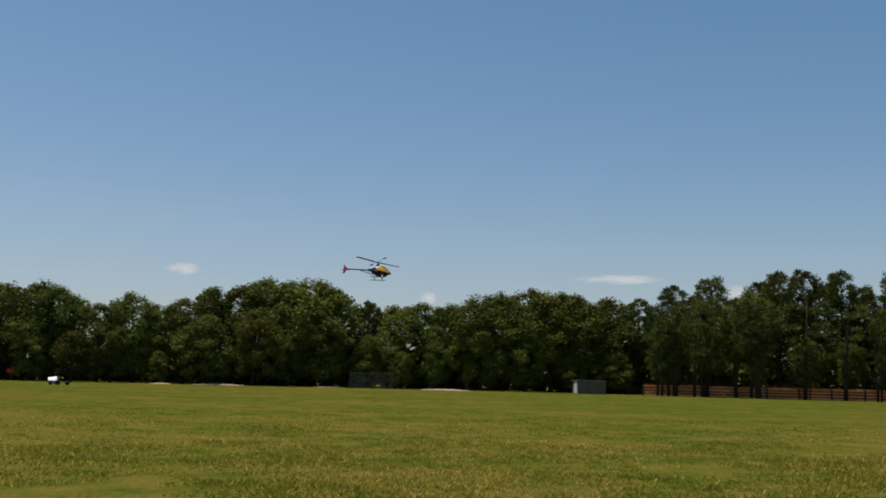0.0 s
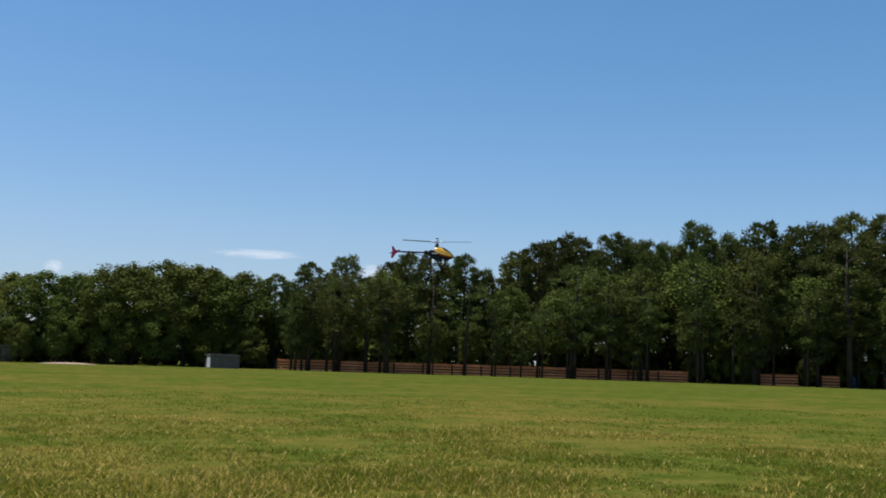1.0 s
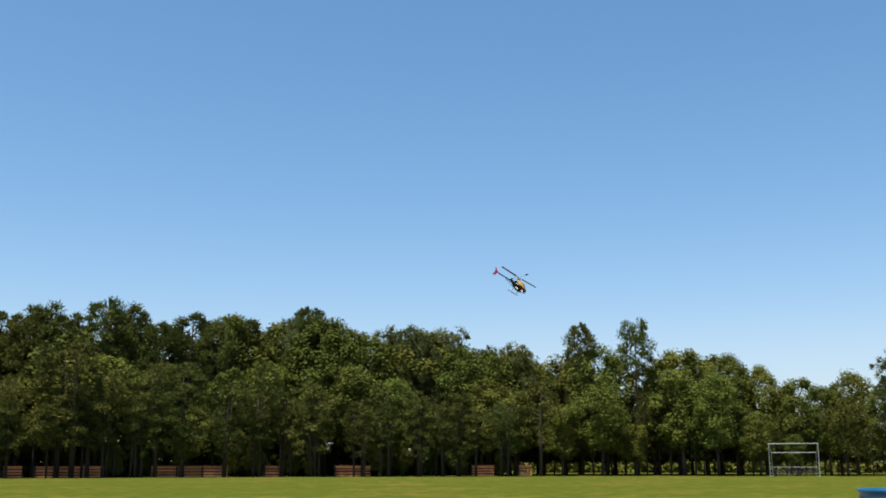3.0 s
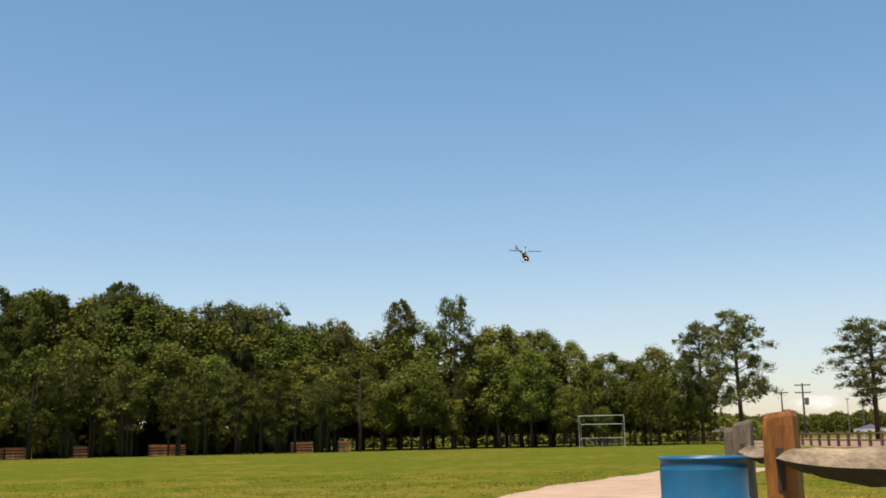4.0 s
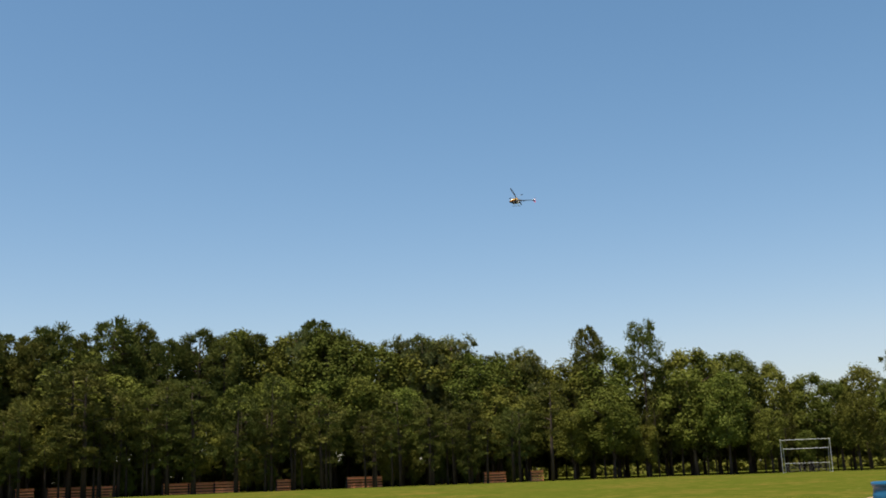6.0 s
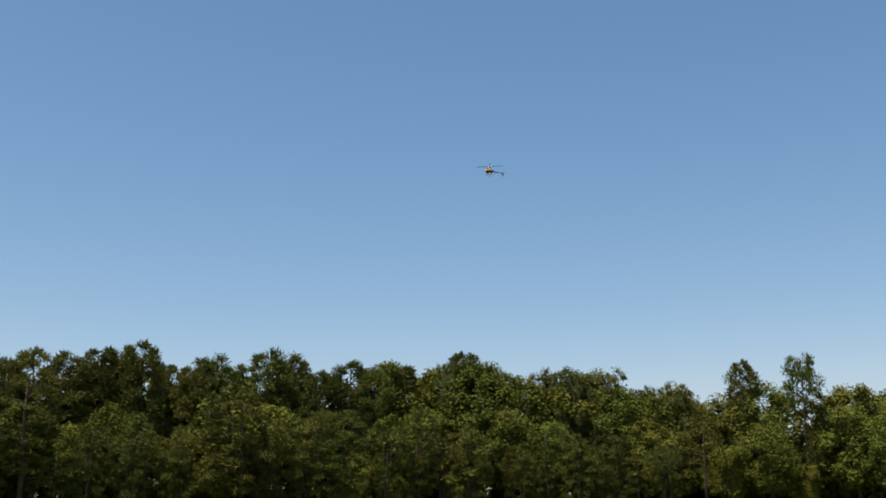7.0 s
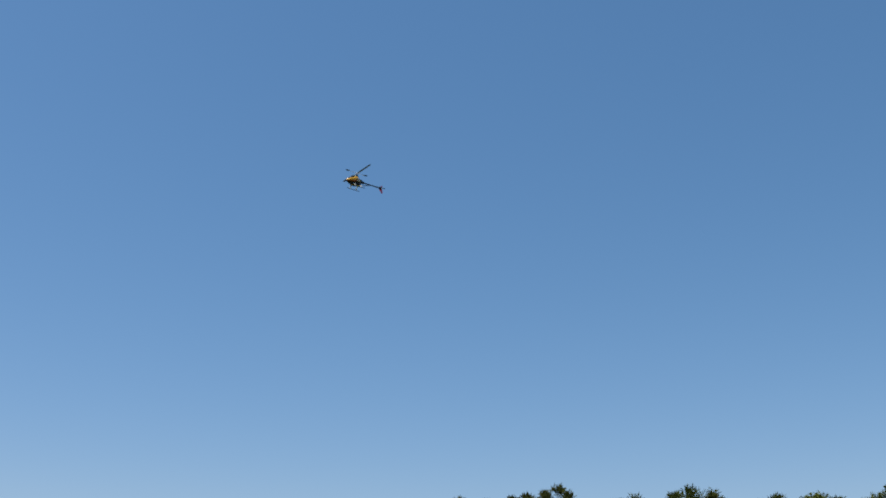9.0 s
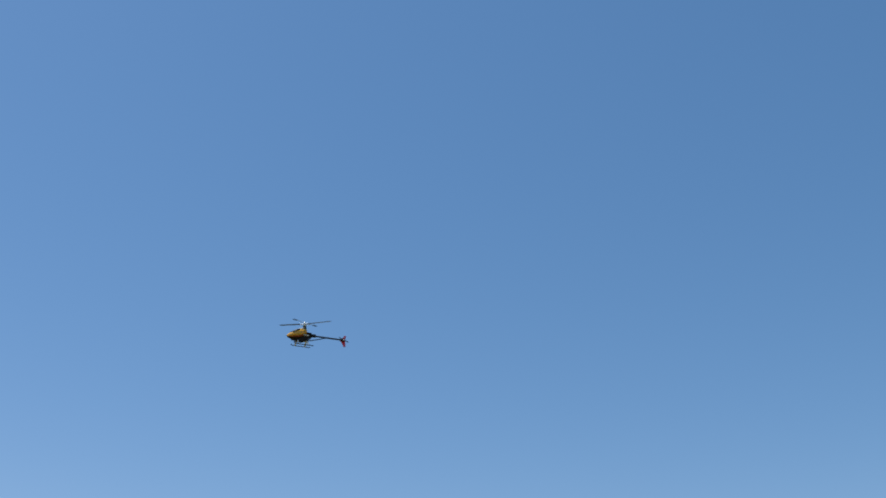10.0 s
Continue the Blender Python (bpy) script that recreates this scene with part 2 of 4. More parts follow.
SILVER = mat_worn("silver_alloy", (0.55, 0.56, 0.58), (0.75, 0.76, 0.78), 20.0, 0.3, 0.9, bump=0.0)
RED_FIN = mat_worn("red_tail_plastic", (0.50, 0.012, 0.07), (0.70, 0.03, 0.12), 12.0, 0.35, spec=0.5, bump=0.0)


# ---- mesh helpers ----
def mesh_of(name, verts, faces, mat, smooth=False):
    me = bpy.data.meshes.new(name)
    me.from_pydata([tuple(v) for v in verts], [], [tuple(f) for f in faces])
    me.materials.append(mat)
    if smooth:
        me.polygons.foreach_set("use_smooth", [True] * len(me.polygons))
    me.update()
    return me


def joined(*pieces):
    """Several (verts, faces) as one."""
    vs, fs = [], []
    for v, f in pieces:
        k = len(vs)
        vs += list(v)
        fs += [tuple(i + k for i in q) for q in f]
    return vs, fs


def box(x0, x1, y0, y1, z0, z1, bevel=0.0):
    """A box with chamfered edges along its longest side."""
    if not bevel:
        v = [(x, y, z) for x in (x0, x1) for y in (y0, y1) for z in (z0, z1)]
        return v, [(0, 1, 3, 2), (4, 6, 7, 5), (0, 4, 5, 1), (2, 3, 7, 6), (0, 2, 6, 4), (1, 5, 7, 3)]
    lo, hi = [x0, y0, z0], [x1, y1, z1]
    ax = max(range(3), key=lambda i: hi[i] - lo[i])
    u, w = [i for i in range(3) if i != ax]
    ring = [(lo[u] + bevel, lo[w]), (hi[u] - bevel, lo[w]), (hi[u], lo[w] + bevel), (hi[u], hi[w] - bevel),
            (hi[u] - bevel, hi[w]), (lo[u] + bevel, hi[w]), (lo[u], hi[w] - bevel), (lo[u], lo[w] + bevel)]
    v = []
    for e in (lo[ax], hi[ax]):
        for a, b in ring:
            p = [0, 0, 0]
            p[ax], p[u], p[w] = e, a, b
            v.append(tuple(p))
    return v, [tuple(range(8))[::-1], tuple(range(8, 16))] + [(i, (i + 1) % 8, 8 + (i + 1) % 8, 8 + i) for i in range(8)]


def tube(points, radii, n=8):
    """A tube along points, closed at both ends."""
    P = [Vector(p) for p in points]
    vs, fs = [], []
    for i, p in enumerate(P):
        d = (P[min(i + 1, len(P) - 1)] - P[max(i - 1, 0)]).normalized()
        s = d.cross(Vector((0, 0, 1)) if abs(d.z) < 0.9 else Vector((1, 0, 0))).normalized()
        t = d.cross(s)
        r = radii[i] if hasattr(radii, "__len__") else radii
        vs += [tuple(p + r * (math.cos(2 * math.pi * k / n) * s + math.sin(2 * math.pi * k / n) * t)) for k in range(n)]
    for i in range(len(P) - 1):
        fs += [(i * n + k, i * n + (k + 1) % n, (i + 1) * n + (k + 1) % n, (i + 1) * n + k) for k in range(n)]
    return vs, fs + [tuple(range(n))[::-1], tuple(range((len(P) - 1) * n, len(P) * n))]


def lathe(profile, n=32, axis="z"):
    """A turned shape from (radius, height) pairs."""
    vs, fs = [], []
    for r, h in profile:
        for k in range(n):
            c, s = math.cos(2 * math.pi * k / n) * r, math.sin(2 * math.pi * k / n) * r
            vs.append((c, s, h) if axis == "z" else ((c, h, s) if axis == "y" else (h, c, s)))
    m = len(profile)
    for i in range(m - 1):
        fs += [(i * n + k, i * n + (k + 1) % n, (i + 1) * n + (k + 1) % n, (i + 1) * n + k) for k in range(n)]
    return vs, fs + [tuple(range(n))[::-1], tuple(range((m - 1) * n, m * n))]


def part(name, geo, mat, parent=None, label="", at=None, smooth=False):
    """One mesh object under a thing or a part."""
    ob = new(name, mesh_of(name, geo[0], geo[1], mat, smooth))
    ob.parent = parent
    if at is not None:
        ob.matrix_basis = at
    return tagged(ob, label)


def thing(name, label, category, at=None, group="", kind=""):
    ob = new(name)
    ob.empty_display_size = 0.2
    if at is not None:
        ob.matrix_basis = at
    return tagged(ob, label, category, group, kind)


def polar(az, r):
    """Ground place at a compass bearing from the camera's foot and a distance."""
    return r * math.sin(radians(az)), r * math.cos(radians(az))


# ---- ground ----
def lie(x, y):
    """The height of the ground."""
    r = math.hypot(x, y)
    k = min(1, max(0, (r - 9) / 12)) * min(1, max(0, (84 - r) / 20))
    return 0.05 * k * noise.noise((x * 0.09, y * 0.09, 3.0))


def build_ground():
    radii = [0, 2, 4, 6] + [6 + 2 * i for i in range(1, 50)] + [110, 130, 160, 200, 280, 400, 700, 1200, 2000, 3500]
    n = 180
    vs, fs = [(0, 0, 0)], []
    for r in radii[1:]:
        for k in range(n):
            x, y = polar(360 * k / n, r)
            vs.append((x, y, lie(x, y)))
    for k in range(n):
        fs.append((0, 1 + (k + 1) % n, 1 + k))
    for i in range(len(radii) - 2):
        a, b = 1 + i * n, 1 + (i + 1) * n
        fs += [(a + k, a + (k + 1) % n, b + (k + 1) % n, b + k) for k in range(n)]
    ob = part("ground", (vs, fs), GRASS, smooth=True)
    tagged(ob, "wide mown grass field, green with dry yellow patches", "ground", kind="structure")


def build_path():
    """A sandy track with ragged edges that lies on the grass."""
    vs, fs = [], []
    ax, ay, dx, dy = 19.2, 2.1, 0.968, -0.25
    rng = random.Random(4)
    rows = 33
    for i in range(rows):
        s = -34 + i * 1.5
        for j, w in enumerate((0.0, -0.8, -1.8, -2.6, -3.3)):
            w += rng.uniform(-0.16, 0.16) + 0.15 * math.sin(s * 0.4 + j)
            x, y = ax + dx * s - dy * w * 1.0, ay + dy * s + dx * w
            vs.append((x, y, lie(x, y) + (0.012 if 0 < j < 4 else 0.004)))
    for i in range(rows - 1):
        for j in range(4):
            a = i * 5 + j
            fs.append((a, a + 1, a + 6, a + 5))
    tagged(part("path", (vs, fs), SAND, smooth=True), "pale sandy dirt track across the grass", "path", kind="structure")


def build_grass(r0, r1, count, tall, wide, seed, mat, name, label):
    """Tufts of standing blades on the field."""
    rng = np.random.default_rng(seed)
    r = r0 * (r1 / r0) ** rng.uniform(0, 1, count)
    az = np.radians(rng.uniform(-27, 108, count))
    x, y = r * np.sin(az), r * np.cos(az)
    # none on the track
    w = (x - 19.2) * 0.25 + (y - 2.1) * 0.968
    keep = ~((w < -0.1) & (w > -3.2))
    x, y = x[keep], y[keep]
    clump = np.array([noise.noise((a * 0.5, b * 0.5, 9.0)) + 0.6 * noise.noise((a * 1.9, b * 1.9, 2.0)) for a, b in zip(x, y)])
    keep = rng.uniform(-0.55, 0.45, len(x)) < clump
    x, y, clump = x[keep], y[keep], np.clip(clump[keep], -0.6, 0.8)
    m = len(x)
    z = np.array([lie(a, b) for a, b in zip(x, y)])
    V, F = np.zeros((m, 3, 3, 3)), None
    for k in range(3):
        turn = rng.uniform(0, 2 * np.pi, m)
        h = tall * rng.uniform(0.35, 1.0, m) * (1 + 0.8 * clump)
        lean = rng.uniform(-1.15, 1.15, (m, 2)) * h[:, None]
        ox, oy = rng.normal(0, 0.02, m), rng.normal(0, 0.02, m)
        wx, wy = np.cos(turn) * wide, np.sin(turn) * wide
        V[:, k, 0] = np.stack([x + ox - wx, y + oy - wy, z], 1)
        V[:, k, 1] = np.stack([x + ox + wx, y + oy + wy, z], 1)
        V[:, k, 2] = np.stack([x + ox + lean[:, 0], y + oy + lean[:, 1], z + h], 1)
    F = np.arange(m * 9).reshape(-1, 3)
    me = bpy.data.meshes.new(name)
    me.from_pydata(V.reshape(-1, 3).tolist(), [], F.tolist())
    me.materials.append(mat)
    tagged(new(name, me), label, "grass", kind="stuff")


def build_yard():
    """Bare earth beyond the rail fence."""
    rng = random.Random(9)
    vs, fs, n = [], [], 24
    for i in range(n + 1):
        az = 96.3 + 14.0 * i / n
        for r in (74 - 18 * i / n + rng.uniform(-2, 2), 100, 150 + rng.uniform(-6, 6)):
            x, y = polar(az, r)
            vs.append((x, y, 0.008))
    for i in range(n):
        for j in range(2):
            a = i * 3 + j
            fs.append((a, a + 3, a + 4, a + 1))
    tagged(part("yard", (vs, fs), YARD, smooth=True), "bare brown earth beyond the rail fence", "ground", kind="structure")


def build_mound(az, dist, wide, high, seed):
    """A low heap of pale earth at the field's edge."""
    rng = random.Random(seed)
    x, y = polar(az, dist)
    vs, fs, n = [(0, 0, high)], [], 18
    for k, (f, z) in enumerate(((0.35, 0.85), (0.7, 0.4), (1.0, -0.05))):
        for j in range(n):
            a = 2 * math.pi * j / n
            r = wide * f * rng.uniform(0.85, 1.12)
            vs.append((r * math.cos(a), 0.45 * r * math.sin(a), high * z * rng.uniform(0.85, 1.15)))
    fs += [(0, 1 + j, 1 + (j + 1) % n) for j in range(n)]
    for k in range(2):
        a, b = 1 + k * n, 1 + (k + 1) * n
        fs += [(a + j, b + j, b + (j + 1) % n, a + (j + 1) % n) for j in range(n)]
    tagged(part("dirt_mound", (vs, fs), SAND, None, "", pose(x, y, 0, 0, 0, -az), True), "low heap of pale sandy earth at the edge of the grass", "dirt mound", "dirt mounds")


build_ground()
build_path()
build_yard()
build_mound(-11.8, 91.5, 2.2, 0.16, 1)
build_mound(-6.0, 92.0, 1.6, 0.11, 2)
build_mound(0.3, 91.0, 2.4, 0.12, 3)
build_mound(-14.8, 92.0, 1.0, 0.10, 4)


# ---- trees ----
def leaf_cloud(rng, centres, sizes, per, length, width, flat=0.8, lift=0.3):
    """Leaves and sprays as small pointed pieces round the clump centres."""
    c = np.repeat(np.asarray(centres), per, 0)
    s = np.repeat(np.asarray(sizes), per)[:, None]
    m = len(c)
    d = rng.normal(size=(m, 3))
    d /= np.linalg.norm(d, axis=1)[:, None]
    p = c + d * s * rng.uniform(0, 1, (m, 1)) ** 0.6 * np.array([1, 1, flat])
    nrm = 0.8 * d + 0.75 * rng.normal(size=(m, 3)) + np.array([0, 0, lift])
    nrm /= np.linalg.norm(nrm, axis=1)[:, None]
    t = np.cross(nrm, rng.normal(size=(m, 3)))
    t /= np.linalg.norm(t, axis=1)[:, None]
    b = np.cross(nrm, t)
    k = rng.uniform(0.6, 1.35, (m, 1))
    L, W = length * k, width * k
    q = np.stack([p - t * L, p + b * W + t * L * 0.4 + nrm * W * 0.3, p - b * W + t * L * 0.7], 1)
    return q.reshape(-1, 3)


def leaves_mesh(name, corners, mat):
    me = bpy.data.meshes.new(name)
    me.from_pydata(corners.tolist(), [], np.arange(len(corners)).reshape(-1, 3).tolist())
    me.materials.append(mat)
    return me


def leaf_shell(rng, lobes, per, length, width, upward=0.0, loose=0.3, core=16):
    """Small leaves over the outer faces of rounded lobes (centre, three radii), larger ones within."""
    c0, r0 = np.array([l[:3] for l in lobes]), np.array([l[3:] for l in lobes])
    out = c0 * np.array([1, 1, 0])
    out = out / (np.linalg.norm(out, axis=1)[:, None] + 0.3) + np.array([0, 0, 0.55])

    def spread(count, lo, hi, L, W, stray):
        c, r, o = np.repeat(c0, count, 0), np.repeat(r0, count, 0), np.repeat(out, count, 0)
        m = len(c)
        d = rng.normal(size=(m, 3))
        d /= np.linalg.norm(d, axis=1)[:, None]
        back = (d * o).sum(1) < -0.25
        d[back] *= -1
        p = c + d * r * (lo + (hi - lo) * rng.uniform(0, 1, (m, 1)) ** 1.3)
        free = (rng.uniform(0, 1, (m, 1)) < stray) * 1.0 + 0.24
        nrm = d + free * rng.normal(size=(m, 3)) + np.array([0, 0, 0.25])
        nrm /= np.linalg.norm(nrm, axis=1)[:, None]
        t = np.cross(nrm, rng.normal(size=(m, 3))) + upward * (d + np.array([0, 0, 0.5]))
        t /= np.linalg.norm(t, axis=1)[:, None]
        s = np.cross(nrm, t)
        s /= np.linalg.norm(s, axis=1)[:, None] + 1e-6
        k = rng.uniform(0.6, 1.4, (m, 1))
        return np.stack([p - s * W * k, p + s * W * k, p + t * 1.7 * L * k + nrm * W * 0.3], 1).reshape(-1, 3)

    shell = spread(per, 0.6, 1.32, length, width, loose)
    return np.concatenate([shell, spread(core, 0.1, 0.6, 0.17, 0.17, 0.6)]) if core else shell


def broad_tree(seed, low, sparse=False):
    """A broadleaf tree 10 m high: forked trunk, limbs, a crown of rounded leafy boughs with gaps."""
    rng, h = np.random.default_rng(seed), 10.0
    z0 = 0.9 if low else 2.6
    lean = rng.uniform(-0.3, 0.3, 2)
    tops = [(0, 0, -0.2), (0.05, 0, 1.2), (lean[0] * 0.5, lean[1] * 0.5, 4.0), (lean[0], lean[1], 7.5)]
    wood = [tube(tops, [0.17, 0.13, 0.10, 0.04], 7)]
    lobes, count = [], 40
    swell = [(rng.uniform(0, 2 * np.pi), rng.uniform(0.2, 0.85)) for _ in range(5)]
    for i in range(count):
        u = (i + rng.uniform(0, 1)) / count
        w = 2.4 * math.sin(math.pi * min(0.97, 0.14 + 0.80 * u) ** (1.0 if low else 1.25)) ** 0.7
        a = i * 2.4 + rng.uniform(-0.5, 0.5)
        bulge = 1 + sum(0.2 * math.cos(a - la) * (1 if abs(u - lu) < 0.25 else 0) for la, lu in swell)
        size = rng.uniform(0.6, 1.15) * (0.8 if u > 0.85 else 1)
        r = max(0.0, w * bulge * rng.uniform(0.5, 1.0) - 0.4 * size)
        z = z0 + 0.3 + (h - z0 - 0.3 - 0.55 * size) * u
        lobes.append((lean[0] * u + r * math.cos(a), lean[1] * u + r * math.sin(a), z, size * 0.85, size * 0.85, size * rng.uniform(0.75, 1.05)))
        if i % 6 == 0:
            zb = max(1.0, z - 1.8)
            wood.append(tube([(lean[0] * zb / h, lean[1] * zb / h, zb), (lobes[-1][0] * 0.6, lobes[-1][1] * 0.6, z - 0.6), lobes[-1][:3]], [0.07, 0.05, 0.02], 5))
    q = leaf_shell(rng, lobes, 44 if sparse else 230, 0.15 if sparse else 0.085, 0.13 if sparse else 0.066, 0.25, 0.32, 9 if sparse else 18)
    trunk = mesh_of("trunk", *joined(*wood), BARK, True)
    return trunk, leaves_mesh("crown", q, LEAF)


def pine_tree(seed, bare, light=False, count=48):
    """A pine of the wood, 10 m high: straight trunk, bare below, a tall domed crown of needle tufts."""
    rng, h = np.random.default_rng(seed), 10.0
    sway = rng.uniform(-0.22, 0.22, 2)
    wood = [tube([(0, 0, -0.2), (sway[0] * 0.3, sway[1] * 0.3, 3.5), (sway[0], sway[1], 7.0), (sway[0] * 1.1, sway[1] * 1.1, 9.3)], [0.15, 0.12, 0.06 if light else 0.085, 0.015], 7)]
    lobes = []
    waist = rng.uniform(0.5, 0.72)
    for i in range(count):
        u = (i + rng.uniform(0, 1)) / count
        z = bare + (h - 0.42 - bare) * u
        w = (1.7 if light else 1.5) * math.sqrt(max(0.0, 1 - abs((u - waist) / (1.03 - waist if u > waist else waist + 0.12)) ** 2.2))
        a = i * 2.4 + rng.uniform(-0.6, 0.6)
        size = rng.uniform(0.34, 0.7) * (0.8 if u > 0.88 else 1)
        r = max(0.0, w * rng.uniform(0.35 if light else 0.55, 1.05) - 0.3 * size)
        k = z / h
        lobes.append((sway[0] * k + r * math.cos(a), sway[1] * k + r * math.sin(a), z, size, size, size * rng.uniform(0.6, 0.85)))
        if i % 2 == 0:
            wood.append(tube([(sway[0] * k, sway[1] * k, z - 0.4), (lobes[-1][0] * 0.5, lobes[-1][1] * 0.5, z - 0.1), lobes[-1][:3]], [0.045, 0.03, 0.012], 4))
    q = leaf_shell(rng, lobes, 120 if light else 165, 0.115, 0.034, 0.9, 0.5, 8 if light else 9)
    trunk = mesh_of("trunk", *joined(*wood), BARK, True)
    return trunk, leaves_mesh("crown", q, NEEDLE)


def open_pine(seed, bare):
    """A pine that stands free, 10 m high: its limbs show between flat tufted boughs."""
    rng, h = np.random.default_rng(seed), 10.0
    sway = rng.uniform(-0.25, 0.25, 2)
    wood = [tube([(0, 0, -0.2), (sway[0] * 0.3, sway[1] * 0.3, 3.5), (sway[0], sway[1], 7.0), (sway[0] * 1.2, sway[1] * 1.2, 9.7)], [0.15, 0.125, 0.09, 0.03], 7)]
    lobes = []
    for i in range(46):
        u = (i + rng.uniform(0, 1)) / 46
        z = bare + (h - 0.6 - bare) * u
        reach = 0.3 + 1.7 * math.sqrt(max(0.0, 1 - abs((u - 0.42) / (0.66 if u > 0.42 else 0.62)) ** 2.0))
        a, w = i * 2.4 + rng.uniform(-0.7, 0.7), reach * rng.uniform(0.45, 1.08)
        foot = np.array((sway[0] * z / h, sway[1] * z / h, z))
        tip = foot + np.array((w * math.cos(a), w * math.sin(a), rng.uniform(-0.5, 0.5) + 0.25 * u))
        wood.append(tube([tuple(foot - (0, 0, 0.4)), tuple(foot * 0.5 + tip * 0.5 - (0, 0, 0.12)), tuple(tip)], [0.04, 0.028, 0.012], 5))
        for f in (1.0, 0.78, 0.55):
            size = rng.uniform(0.26, 0.52)
            p = foot * (1 - f) + tip * f + rng.normal(0, 0.16, 3)
            lobes.append((*p, size, size, size * rng.uniform(0.65, 0.95)))
    lobes.append((sway[0] * 1.2, sway[1] * 1.2, 9.65, 0.4, 0.4, 0.35))
    q = leaf_shell(rng, lobes, 78, 0.092, 0.028, 1.0, 0.5, 4)
    trunk = mesh_of("trunk", *joined(*wood), BARK, True)
    return trunk, leaves_mesh("crown", q, OPEN_NEEDLE)


TREE_KINDS = {
    "broad": ([broad_tree(10 + k, False) for k in range(5)], "leafy green broadleaf tree at the edge of the field", "broad trees along the field"),
    "back": ([broad_tree(20 + k, False, True) for k in range(4)], "green broadleaf tree in the depth of the wood", "trees in the depth of the wood"),
    "low": ([broad_tree(30 + k, True) for k in range(4)], "dense dark green tree with leaves down to the grass", "low trees along the field"),
    "pine": ([pine_tree(50 + k, 3.6) for k in range(6)], "tall dark green pine among the trees of the wood", "pines of the wood"),
    "stem": ([pine_tree(90 + k, 2.3, True, 30) for k in range(4)], "slender pine with a bare stem below, before the fence", "pines before the fence"),
    "high": ([pine_tree(75, 6.7, True, 26)], "pine with a small open crown high over the other trees", "open pines"),
    "sapling": ([pine_tree(110 + k, 4.4, True, 12) for k in range(3)], "thin young pine with a bare stem beside the board fence", "young pines by the fence"),
    "lone": ([open_pine(70 + k, 3.2) for k in range(3)], "tall open-crowned pine with its trunk showing", "open pines"),
}
tree_rng = random.Random(11)


def plant(kind, az, dist, high, wide, variant=None):
    """A tree by its bearing, distance, height and width against its height."""
    shapes, label, group = TREE_KINDS[kind]
    trunk, crown = shapes[tree_rng.randrange(len(shapes)) if variant is None else variant % len(shapes)]
    x, y = polar(az, dist)
    m = Matrix.LocRotScale((x, y, lie(x, y)), Euler((0, 0, tree_rng.uniform(0, 6.28))), (high / 10 * wide, high / 10 * wide, high / 10))
    t = thing("pine_tree" if kind in ("pine", "lone", "stem", "sapling", "high") else "tree", label, "tree", m, group)
    for n_, me in (("trunk", trunk), ("crown", crown)):
        ob = new(n_, me)
        ob.parent = t
    return t


def top(el, dist):
    """The height of what shows at that elevation from the camera, at a distance."""
    return EYE + dist * math.tan(radians(el))


# bearings and elevations of the treetops against the sky
WEST = [(-27.5, 4.4), (-25.2, 4.6), (-22.9, 4.2), (-21.1, 4.3), (-19.9, 4.1), (-18.0, 3.4), (-16.2, 4.0), (-14.9, 3.4), (-13.7, 3.8), (-12.4, 4.5),
        (-10.8, 4.6), (-9.6, 5.0), (-8.3, 4.9), (-7.2, 5.0), (-5.9, 4.6), (-2.5, 3.8), (-1.1, 4.0), (0.4, 3.9), (2.1, 4.4), (3.4, 4.6), (4.6, 4.8),
        (6.0, 4.75), (7.0, 4.6), (8.1, 4.2), (9.1, 4.4)]
PINES = [(-3.9, 4.1), (10.7, 4.5), (11.6, 4.1), (12.4, 5.3), (13.5, 4.7), (14.4, 5.7), (15.6, 4.6), (16.8, 5.5), (17.9, 6.0), (19.2, 6.1), (20.9, 6.0), (22.0, 5.2),
         (23.7, 6.3), (25.0, 6.8), (26.0, 7.0), (27.0, 7.2), (28.9, 7.3), (29.9, 7.0), (30.9, 6.9), (32.2, 6.8), (33.2, 7.9), (34.9, 7.3), (36.7, 8.0), (38.7, 7.8),
         (39.8, 7.8), (41.1, 8.3), (42.9, 8.2), (44.3, 8.5), (45.3, 8.3), (46.3, 8.8), (47.8, 7.7), (48.9, 7.5), (49.9, 8.2), (51.3, 7.7), (52.9, 8.5), (54.3, 8.3),
         (55.7, 7.4), (57.5, 8.0), (58.8, 7.6), (60.3, 7.8), (61.8, 7.3), (63.7, 8.5), (65.3, 7.7)]
EAST = [(59.4, 7.5), (62.4, 7.2), (64.6, 7.3), (66.9, 7.0), (68.5, 7.4), (69.7, 7.2), (71.0, 7.3), (72.2, 6.6), (73.5, 6.2), (75.0, 6.3), (76.1, 5.7), (77.4, 5.4), (79.7, 5.9),
        (82.2, 5.1), (83.5, 5.7), (84.9, 5.4), (86.4, 5.3), (87.9, 4.7), (89.4, 4.1), (90.9, 3.7), (92.2, 4.3), (93.6, 3.6)]
SKYLINE = sorted(WEST + PINES + EAST)


def skyline(az):
    return float(np.interp(az, [a for a, _ in SKYLINE], [e for _, e in SKYLINE]))


